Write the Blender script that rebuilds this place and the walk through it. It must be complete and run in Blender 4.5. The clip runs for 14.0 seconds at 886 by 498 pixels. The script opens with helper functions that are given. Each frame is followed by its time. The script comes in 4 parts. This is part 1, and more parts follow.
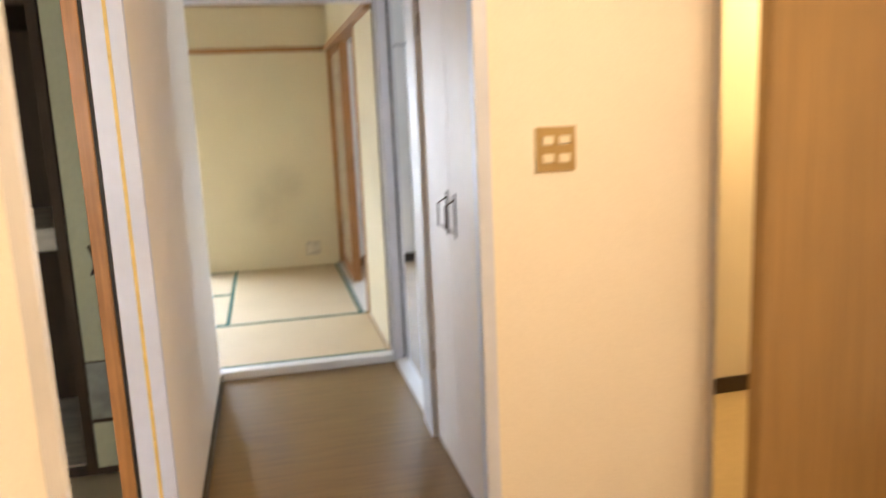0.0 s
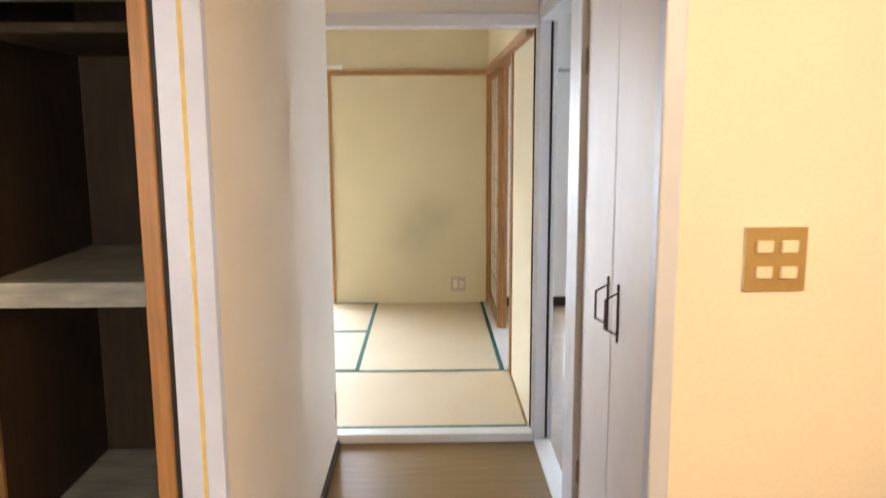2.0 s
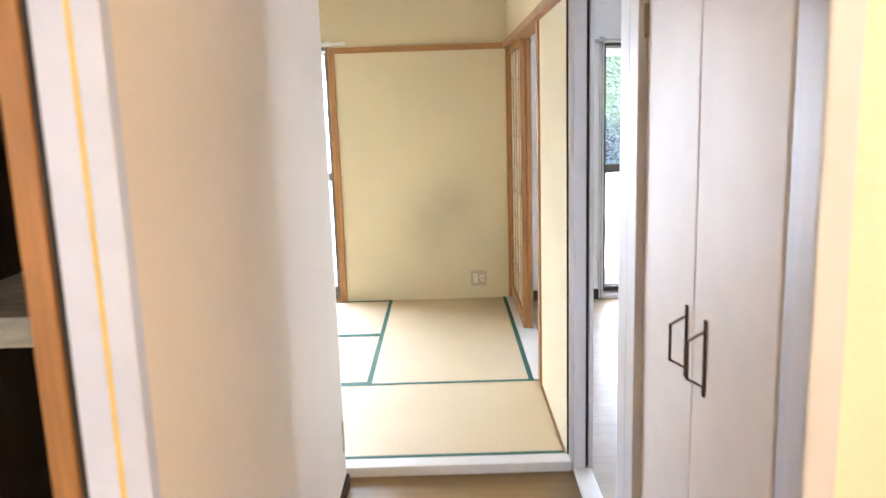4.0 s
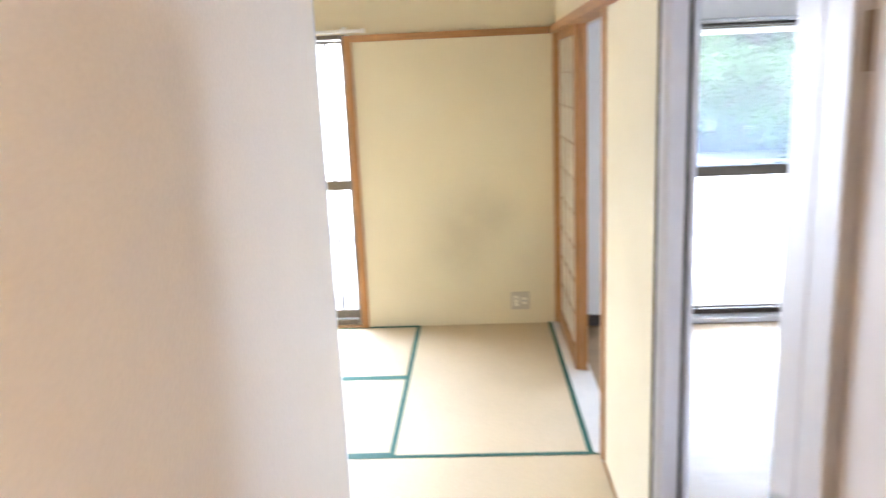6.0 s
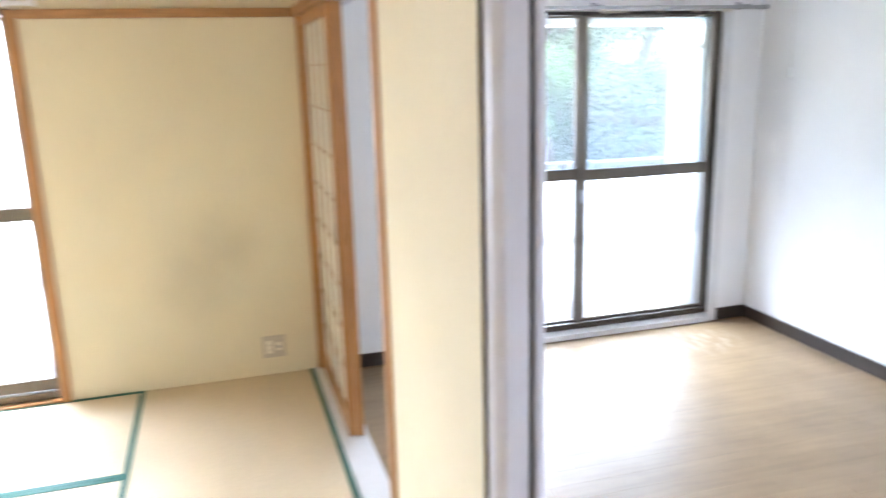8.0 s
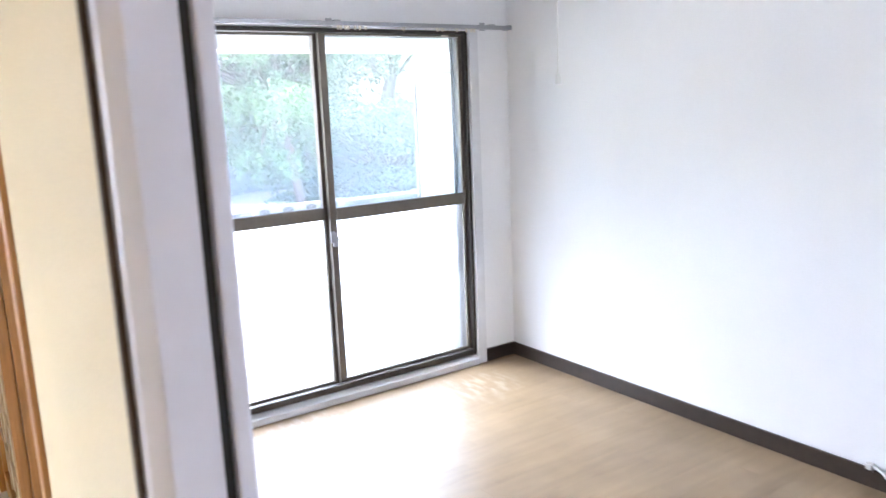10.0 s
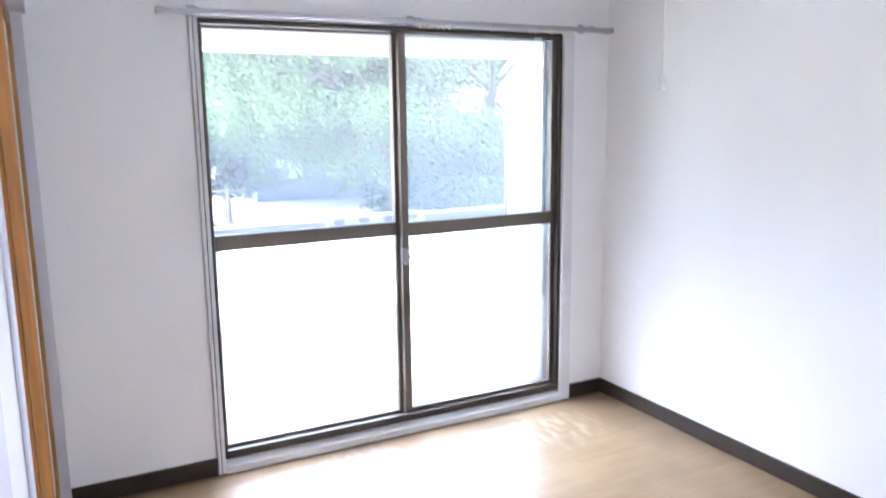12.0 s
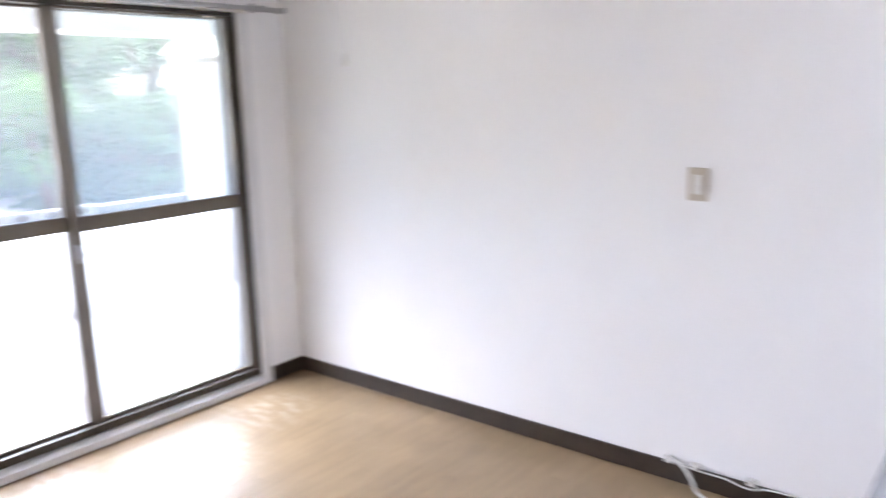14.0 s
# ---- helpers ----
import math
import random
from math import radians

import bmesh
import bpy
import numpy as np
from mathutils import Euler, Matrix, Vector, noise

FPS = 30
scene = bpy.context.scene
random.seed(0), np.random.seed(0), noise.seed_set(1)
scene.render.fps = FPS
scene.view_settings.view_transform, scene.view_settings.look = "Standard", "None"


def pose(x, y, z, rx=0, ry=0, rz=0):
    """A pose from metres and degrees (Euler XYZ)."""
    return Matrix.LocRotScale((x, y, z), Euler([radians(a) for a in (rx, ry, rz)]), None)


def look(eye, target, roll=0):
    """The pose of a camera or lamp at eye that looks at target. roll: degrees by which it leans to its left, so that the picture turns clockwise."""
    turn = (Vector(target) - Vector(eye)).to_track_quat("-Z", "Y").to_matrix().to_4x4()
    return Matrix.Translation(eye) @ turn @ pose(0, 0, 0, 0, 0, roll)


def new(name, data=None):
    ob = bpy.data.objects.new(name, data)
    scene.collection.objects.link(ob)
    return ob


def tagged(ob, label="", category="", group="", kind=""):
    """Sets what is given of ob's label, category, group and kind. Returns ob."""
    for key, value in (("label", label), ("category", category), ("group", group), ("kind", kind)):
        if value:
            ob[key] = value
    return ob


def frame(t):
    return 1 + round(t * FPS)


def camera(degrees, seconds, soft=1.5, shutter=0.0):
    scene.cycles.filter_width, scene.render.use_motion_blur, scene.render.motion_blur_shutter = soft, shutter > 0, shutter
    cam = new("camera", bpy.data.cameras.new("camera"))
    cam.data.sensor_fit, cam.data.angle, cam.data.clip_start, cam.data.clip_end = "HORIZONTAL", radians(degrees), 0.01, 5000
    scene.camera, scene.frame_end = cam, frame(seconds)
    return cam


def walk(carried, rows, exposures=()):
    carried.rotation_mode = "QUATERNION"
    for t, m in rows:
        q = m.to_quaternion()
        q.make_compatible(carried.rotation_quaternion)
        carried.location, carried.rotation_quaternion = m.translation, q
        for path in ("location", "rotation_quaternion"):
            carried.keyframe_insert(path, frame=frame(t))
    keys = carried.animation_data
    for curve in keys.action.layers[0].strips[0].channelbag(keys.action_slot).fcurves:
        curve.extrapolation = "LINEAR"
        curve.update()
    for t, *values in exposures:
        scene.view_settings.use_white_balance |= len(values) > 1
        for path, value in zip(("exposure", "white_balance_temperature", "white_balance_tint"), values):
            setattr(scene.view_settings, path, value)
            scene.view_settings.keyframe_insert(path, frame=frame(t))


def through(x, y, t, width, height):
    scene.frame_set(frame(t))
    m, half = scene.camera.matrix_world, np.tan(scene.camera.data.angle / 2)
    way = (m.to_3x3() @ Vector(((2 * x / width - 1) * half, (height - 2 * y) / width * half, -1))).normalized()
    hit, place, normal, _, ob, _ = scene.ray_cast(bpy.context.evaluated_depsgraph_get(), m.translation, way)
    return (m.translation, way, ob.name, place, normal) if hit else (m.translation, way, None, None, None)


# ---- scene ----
cam = camera(60.1, 14.0, shutter=0.9)
PATH = [
    (0, (-0.541, -1.512, 1.307), (-0.107, 0.407, 0.947), -2.50),
    (0.5, (-0.433, -1.217, 1.344), (-0.236, 0.714, 0.863), -3.00),
    (1, (-0.393, -1.076, 1.409), (-0.396, 0.876, 0.974), -0.70),
    (1.5, (-0.391, -1.054, 1.423), (-0.404, 0.921, 1.105), -0.20),
    (1.8, (-0.405, -1.011, 1.422), (-0.399, 0.967, 1.127), 0.10),
    (2, (-0.421, -0.970, 1.426), (-0.387, 1.005, 1.110), -0.30),
    (2.2, (-0.436, -0.946, 1.423), (-0.413, 1.022, 1.067), -0.20),
    (4.3, (-0.419, -0.350, 1.450), (-0.430, 1.615, 1.081), -1.90),
    (4.5, (-0.406, -0.268, 1.485), (-0.412, 1.703, 1.149), -0.30),
    (5, (-0.409, -0.111, 1.495), (-0.537, 1.848, 1.109), -0.30),
    (5.5, (-0.473, 0.112, 1.531), (-0.441, 2.069, 1.119), -0.60),
    (6, (-0.451, 0.326, 1.595), (-0.544, 2.275, 1.155), -2.50),
    (6.5, (-0.376, 0.585, 1.553), (-0.670, 2.528, 1.183), -1.70),
    (7, (-0.415, 0.812, 1.546), (-0.578, 2.769, 1.170), -0.80),
    (7.5, (-0.466, 1.027, 1.574), (-0.214, 2.962, 1.136), -0.91),
    (8, (-0.395, 1.183, 1.572), (0.151, 3.050, 1.105), -1.54),
    (8.5, (-0.334, 1.343, 1.584), (0.480, 3.112, 1.131), 0.83),
    (9, (-0.296, 1.504, 1.490), (0.821, 3.121, 1.115), -1.67),
    (9.2, (-0.268, 1.528, 1.492), (0.877, 3.119, 1.089), -1.76),
    (11.3, (0.138, 1.956, 1.427), (1.071, 3.702, 1.139), -0.86),
    (11.5, (0.148, 1.953, 1.458), (1.047, 3.716, 1.170), -0.23),
    (12, (0.158, 1.960, 1.461), (1.063, 3.710, 1.113), -0.74),
    (12.5, (0.148, 1.969, 1.444), (1.131, 3.659, 1.025), -0.68),
    (13, (0.143, 1.982, 1.446), (1.207, 3.625, 1.033), -0.89),
    (13.5, (0.132, 1.971, 1.455), (1.414, 3.453, 1.056), -0.82),
    (14, (0.108, 1.965, 1.442), (1.632, 3.197, 1.039), -1.57),
]
walk(cam, [(t, look(eye, target, roll)) for t, eye, target, roll in PATH],
     exposures=((0.0, 3.95, 6250, 10), (2.0, 4.05, 6250, 10), (4.5, 4.4, 6050, 13), (6.5, 4.45, 5850, 13), (9.0, 4.45, 5950, 15), (11.5, 4.36, 5900, 20), (12.5, 4.3, 5900, 21), (14.0, 4.16, 6350, 21)))
SKY, SUN, HALL_W, WASH_W = 0.13, 3.4, 5.5, 1.8
LIVING_W, TATAMI_W, SIDE_W, KITCHEN_W = 2.0, 6.3, 0.74, 0.8

# ---- world, sun, lamps ----
world = bpy.data.worlds.new("sky")
scene.world = world
world.use_nodes = True
wn = world.node_tree
sky = wn.nodes.new("ShaderNodeTexSky")
sky.sky_type, sky.sun_disc = "NISHITA", False
sky.sun_elevation, sky.sun_rotation = radians(66), radians(310)
sky.air_density, sky.dust_density = 1.0, 3.0
bg = wn.nodes["Background"]
bg.inputs["Strength"].default_value = SKY
wn.links.new(sky.outputs["Color"], bg.inputs["Color"])

sun_data = bpy.data.lights.new("sun", "SUN")
sun_data.energy, sun_data.angle, sun_data.color = SUN, radians(0.6), (1.0, 0.95, 0.87)
sun = new("sun", sun_data)
sun.matrix_world = look((-3.5, 4.0, 12), (0, 8, 0))


def bulb(name, x, y, z, watts, color, radius):
    data = bpy.data.lights.new(name, "POINT")
    data.energy, data.color, data.shadow_soft_size = watts, color, radius
    ob = new(name, data)
    ob.location = (x, y, z)
    return ob


bulb("hall_bulb", 0.42, -1.42, 2.10, HALL_W, (1.0, 0.715, 0.41), 0.20)
bulb("washroom_bulb", 1.72, 0.85, 1.95, WASH_W, (1.0, 0.66, 0.27), 0.10)



def window_light(name, x0, x1, z0, z1, watts, strips, down, spread):
    """The sky's light that comes down through one window's frosted panes, strip by strip."""
    tilt, h = radians(down), (z1 - z0) / strips
    for i in range(strips):
        data = bpy.data.lights.new(name, "AREA")
        data.shape, data.size, data.size_y = "RECTANGLE", x1 - x0, h / math.cos(tilt)
        data.energy, data.color, data.spread = watts / strips, (0.84, 0.92, 1.0), radians(spread)
        ob = new(name, data)
        at = ((x0 + x1) / 2, 5.33, z0 + h * (i + 0.5))
        ob.matrix_world = look(at, (at[0], at[1] - math.cos(tilt), at[2] - math.sin(tilt)))


window_light("daylight_living", 0.79, 2.39, 0.14, 0.92, LIVING_W, 2, 34, 115)
window_light("daylight_tatami", -2.86, -1.26, 0.14, 1.80, TATAMI_W, 4, 36, 125)
# fill lamp added by the kitchen to even out the living room walls
kitchen_light = bpy.data.lights.new("fill_kitchen", "AREA")
kitchen_light.shape, kitchen_light.size, kitchen_light.size_y = "RECTANGLE", 0.48, 0.70
kitchen_light.energy, kitchen_light.color = KITCHEN_W, (0.90, 0.95, 1.0)
new("fill_kitchen", kitchen_light).matrix_world = look((2.6745 + 0.10, 1.90, 1.48), (2.6745 - 1.0, 1.90, 1.48))
# fill lamp added behind the side room to brighten the closet shelf
side_light = bpy.data.lights.new("fill_side_room", "AREA")
side_light.shape, side_light.size, side_light.size_y = "RECTANGLE", 0.62, 0.8
side_light.energy, side_light.color = SIDE_W, (1.0, 0.95, 0.86)
new("fill_side_room", side_light).matrix_world = look((-1.375, -2.06, 1.40), (-1.375, -1.06, 1.40))


# ---- mesh helpers ----
def box(bm, x0, y0, z0, x1, y1, z1, bevel=0.0):
    m = Matrix.Translation(((x0 + x1) / 2, (y0 + y1) / 2, (z0 + z1) / 2)) @ Matrix.Diagonal((abs(x1 - x0), abs(y1 - y0), abs(z1 - z0), 1))
    if bevel:
        tmp = bmesh.new()
        bmesh.ops.create_cube(tmp, size=1, matrix=m)
        bmesh.ops.bevel(tmp, geom=list(tmp.edges), offset=bevel, segments=2, profile=0.6, affect="EDGES")
        me = bpy.data.meshes.new("tmp")
        tmp.to_mesh(me)
        tmp.free()
        bm.from_mesh(me)
        bpy.data.meshes.remove(me)
    else:
        bmesh.ops.create_cube(bm, size=1, matrix=m)
    return bm


def boxes(*dims, bevel=0.0):
    bm = bmesh.new()
    for d in dims:
        box(bm, *d, bevel=bevel)
    return bm


def cyl(bm, a, b, r, seg=12, r2=None):
    a, b = Vector(a), Vector(b)
    d = b - a
    m = Matrix.Translation((a + b) / 2) @ d.to_track_quat("Z", "Y").to_matrix().to_4x4()
    bmesh.ops.create_cone(bm, cap_ends=True, segments=seg, radius1=r, radius2=r if r2 is None else r2, depth=d.length, matrix=m)
    return bm


def tube(points, r, seg=8):
    """A round tube along a smooth line of points."""
    bm = bmesh.new()
    pts = [Vector(p) for p in points]
    fine = []
    for i in range(len(pts) - 1):
        p0, p1, p2, p3 = pts[max(i - 1, 0)], pts[i], pts[i + 1], pts[min(i + 2, len(pts) - 1)]
        for k in range(6):
            t = k / 6
            fine.append(0.5 * (2 * p1 + (p2 - p0) * t + (2 * p0 - 5 * p1 + 4 * p2 - p3) * t * t + (3 * p1 - p0 - 3 * p2 + p3) * t ** 3))
    fine.append(pts[-1])
    rings = []
    for i, p in enumerate(fine):
        d = (fine[min(i + 1, len(fine) - 1)] - fine[max(i - 1, 0)]).normalized()
        q = d.to_track_quat("Z", "Y")
        rings.append([bm.verts.new(p + q @ Vector((r * math.cos(2 * math.pi * j / seg), r * math.sin(2 * math.pi * j / seg), 0))) for j in range(seg)])
    for a, b in zip(rings, rings[1:]):
        for j in range(seg):
            bm.faces.new((a[j], a[(j + 1) % seg], b[(j + 1) % seg], b[j]))
    bm.faces.new(rings[0][::-1])
    bm.faces.new(rings[-1])
    return bm


def mesh_of(bm, name, material, smooth=False):
    me = bpy.data.meshes.new(name)
    bm.to_mesh(me)
    bm.free()
    me.materials.append(material)
    if smooth:
        for p in me.polygons:
            p.use_smooth = True
    return me


def solid(name, bm, material, label="", category="", kind="", group="", smooth=False):
    return tagged(new(name, mesh_of(bm, name, material, smooth)), label, category, group, kind)


def part(name, bm, material, parent, label="", smooth=False):
    ob = new(name, mesh_of(bm, name, material, smooth))
    ob.parent = parent
    return tagged(ob, label)


def thing(name, label, category, group="", kind="", at=(0, 0, 0)):
    ob = new(name)
    ob.empty_display_size = 0.1
    ob.location = at
    return tagged(ob, label, category, group, kind)


# ---- materials ----
def material(name, base, rough=0.6, metal=0.0, grain=None, dark=0.85, stains=0.0, stain_scale=1.5, bump=0.0, bump_scale=200.0, stretch=(1, 1, 1), island=False, sheen=0.0, coat=0.0, spec=0.5):
    """A painted, papered, wooden or metal surface: base colour broken by fine grain and by broad stains, with fine relief."""
    mat = bpy.data.materials.new(name)
    mat.use_nodes = True
    nt = mat.node_tree
    b = nt.nodes["Principled BSDF"]
    b.inputs["Roughness"].default_value = rough
    b.inputs["Metallic"].default_value = metal
    b.inputs["Specular IOR Level"].default_value = spec
    b.inputs["Coat Weight"].default_value = coat
    b.inputs["Sheen Weight"].default_value = sheen
    co = nt.nodes.new("ShaderNodeTexCoord")
    mp = nt.nodes.new("ShaderNodeMapping")
    mp.inputs["Scale"].default_value = stretch
    nt.links.new(co.outputs["Object"], mp.inputs["Vector"])
    vec = mp.outputs["Vector"]
    if island:
        oi = nt.nodes.new("ShaderNodeObjectInfo")
        add = nt.nodes.new("ShaderNodeVectorMath")
        add.operation = "MULTIPLY_ADD"
        comb = nt.nodes.new("ShaderNodeCombineXYZ")
        for k in range(3):
            nt.links.new(oi.outputs["Random"], comb.inputs[k])
        add.inputs[1].default_value = (37, 53, 71)
        nt.links.new(comb.outputs[0], add.inputs[0])
        nt.links.new(vec, add.inputs[2])
        vec = add.outputs[0]
    n1 = nt.nodes.new("ShaderNodeTexNoise")
    n1.inputs["Scale"].default_value = grain or 40
    n1.inputs["Detail"].default_value = 6
    nt.links.new(vec, n1.inputs["Vector"])
    ramp = nt.nodes.new("ShaderNodeValToRGB")
    ramp.color_ramp.elements[0].position, ramp.color_ramp.elements[1].position = 0.32, 0.68
    lo = tuple(c * dark for c in base[:3]) + (1,)
    ramp.color_ramp.elements[0].color, ramp.color_ramp.elements[1].color = lo, tuple(base[:3]) + (1,)
    nt.links.new(n1.outputs["Fac"], ramp.inputs["Fac"])
    col = ramp.outputs["Color"]
    if stains:
        n2 = nt.nodes.new("ShaderNodeTexNoise")
        n2.inputs["Scale"].default_value = stain_scale
        n2.inputs["Detail"].default_value = 4
        if island:
            geo = nt.nodes.new("ShaderNodeNewGeometry")
            nt.links.new(geo.outputs["Position"], n2.inputs["Vector"])
        else:
            nt.links.new(co.outputs["Object"], n2.inputs["Vector"])
        mr = nt.nodes.new("ShaderNodeMapRange")
        mr.inputs["From Min"].default_value, mr.inputs["From Max"].default_value = 0.35, 0.75
        mr.inputs["To Min"].default_value, mr.inputs["To Max"].default_value = 1.0, 1.0 - stains
        nt.links.new(n2.outputs["Fac"], mr.inputs["Value"])
        mix = nt.nodes.new("ShaderNodeVectorMath")
        mix.operation = "SCALE"
        nt.links.new(col, mix.inputs[0])
        nt.links.new(mr.outputs["Result"], mix.inputs["Scale"])
        col = mix.outputs[0]
        rr = nt.nodes.new("ShaderNodeMapRange")
        rr.inputs["To Min"].default_value, rr.inputs["To Max"].default_value = max(rough - 0.06, 0), min(rough + 0.08, 1)
        nt.links.new(n2.outputs["Fac"], rr.inputs["Value"])
        nt.links.new(rr.outputs["Result"], b.inputs["Roughness"])
    if island:
        hv = nt.nodes.new("ShaderNodeHueSaturation")
        r2 = nt.nodes.new("ShaderNodeMapRange")
        r2.inputs["To Min"].default_value, r2.inputs["To Max"].default_value = 0.96, 1.04
        nt.links.new(oi.outputs["Random"], r2.inputs["Value"])
        nt.links.new(r2.outputs["Result"], hv.inputs["Value"])
        nt.links.new(col, hv.inputs["Color"])
        col = hv.outputs["Color"]
    nt.links.new(col, b.inputs["Base Color"])
    if bump:
        n3 = nt.nodes.new("ShaderNodeTexNoise")
        n3.inputs["Scale"].default_value = bump_scale
        n3.inputs["Detail"].default_value = 3
        nt.links.new(vec, n3.inputs["Vector"])
        bp = nt.nodes.new("ShaderNodeBump")
        bp.inputs["Strength"].default_value, bp.inputs["Distance"].default_value = bump, 0.002
        nt.links.new(n3.outputs["Fac"], bp.inputs["Height"])
        nt.links.new(bp.outputs["Normal"], b.inputs["Normal"])
    return mat


def smudged(mat, spots, amount):
    """Darkens a wall by soft grimy marks: (x, z, radius) on the wall's face."""
    nt = mat.node_tree
    b = nt.nodes["Principled BSDF"]
    link = b.inputs["Base Color"].links[0]
    col = link.from_socket
    co = nt.nodes.new("ShaderNodeTexCoord")
    noise_tex = nt.nodes.new("ShaderNodeTexNoise")
    noise_tex.inputs["Scale"].default_value, noise_tex.inputs["Detail"].default_value = 4, 2
    nt.links.new(co.outputs["Object"], noise_tex.inputs["Vector"])
    for x, y, z, r in spots:
        d = nt.nodes.new("ShaderNodeVectorMath")
        d.operation = "DISTANCE"
        d.inputs[1].default_value = (x, y, z)
        nt.links.new(co.outputs["Object"], d.inputs[0])
        mr = nt.nodes.new("ShaderNodeMapRange")
        mr.interpolation_type = "SMOOTHSTEP"
        mr.inputs["From Min"].default_value, mr.inputs["From Max"].default_value = 0.0, r
        mr.inputs["To Min"].default_value, mr.inputs["To Max"].default_value = 1.0, 0.0
        nt.links.new(d.outputs["Value"], mr.inputs["Value"])
        mu = nt.nodes.new("ShaderNodeMath")
        mu.operation = "MULTIPLY"
        nt.links.new(mr.outputs["Result"], mu.inputs[0])
        nt.links.new(noise_tex.outputs["Fac"], mu.inputs[1])
        fa = nt.nodes.new("ShaderNodeMath")
        fa.operation = "MULTIPLY"
        fa.inputs[1].default_value = amount
        nt.links.new(mu.outputs[0], fa.inputs[0])
        mix = nt.nodes.new("ShaderNodeMix")
        mix.data_type = "RGBA"
        mix.inputs["B"].default_value = (0.16, 0.15, 0.12, 1)
        nt.links.new(fa.outputs[0], mix.inputs["Factor"])
        nt.links.new(col, mix.inputs["A"])
        col = mix.outputs["Result"]
    nt.links.new(col, b.inputs["Base Color"])
    return mat


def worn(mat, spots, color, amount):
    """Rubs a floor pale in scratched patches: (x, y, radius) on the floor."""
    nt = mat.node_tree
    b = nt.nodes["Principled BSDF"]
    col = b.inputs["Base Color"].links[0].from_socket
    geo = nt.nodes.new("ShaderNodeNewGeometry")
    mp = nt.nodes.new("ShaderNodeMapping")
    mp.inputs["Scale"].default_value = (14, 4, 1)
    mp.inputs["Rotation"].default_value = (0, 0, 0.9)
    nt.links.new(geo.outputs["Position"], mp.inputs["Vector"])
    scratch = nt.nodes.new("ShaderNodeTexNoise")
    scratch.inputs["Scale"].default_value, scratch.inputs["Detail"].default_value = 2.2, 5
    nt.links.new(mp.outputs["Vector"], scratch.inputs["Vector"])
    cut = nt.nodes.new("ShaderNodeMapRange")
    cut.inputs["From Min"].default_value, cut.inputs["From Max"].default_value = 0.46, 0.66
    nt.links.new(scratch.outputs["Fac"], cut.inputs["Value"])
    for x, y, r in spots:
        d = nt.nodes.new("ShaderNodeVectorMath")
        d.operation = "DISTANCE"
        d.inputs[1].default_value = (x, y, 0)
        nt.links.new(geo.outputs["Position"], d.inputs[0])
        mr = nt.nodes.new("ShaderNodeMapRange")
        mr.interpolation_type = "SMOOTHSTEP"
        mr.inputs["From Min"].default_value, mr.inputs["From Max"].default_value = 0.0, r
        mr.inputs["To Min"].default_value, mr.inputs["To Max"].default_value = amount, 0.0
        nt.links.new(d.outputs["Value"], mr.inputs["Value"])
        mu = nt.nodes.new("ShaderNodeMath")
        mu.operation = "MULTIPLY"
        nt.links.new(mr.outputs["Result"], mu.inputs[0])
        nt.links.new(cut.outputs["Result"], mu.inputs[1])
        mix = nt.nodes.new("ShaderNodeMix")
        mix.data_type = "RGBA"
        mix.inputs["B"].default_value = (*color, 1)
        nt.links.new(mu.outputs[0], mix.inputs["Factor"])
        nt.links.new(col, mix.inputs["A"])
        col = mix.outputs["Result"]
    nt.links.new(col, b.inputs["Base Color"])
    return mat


def glass(name, rough, color=(1, 1, 1)):
    mat = bpy.data.materials.new(name)
    mat.use_nodes = True
    nt = mat.node_tree
    b = nt.nodes["Principled BSDF"]
    b.inputs["Base Color"].default_value = (*color, 1)
    b.inputs["Roughness"].default_value = rough
    b.inputs["IOR"].default_value = 1.45
    b.inputs["Transmission Weight"].default_value = 1.0
    n = nt.nodes.new("ShaderNodeTexNoise")
    n.inputs["Scale"].default_value = 350
    bp = nt.nodes.new("ShaderNodeBump")
    bp.inputs["Strength"].default_value, bp.inputs["Distance"].default_value = 0.3, 0.001
    nt.links.new(n.outputs["Fac"], bp.inputs["Height"])
    nt.links.new(bp.outputs["Normal"], b.inputs["Normal"])
    return mat


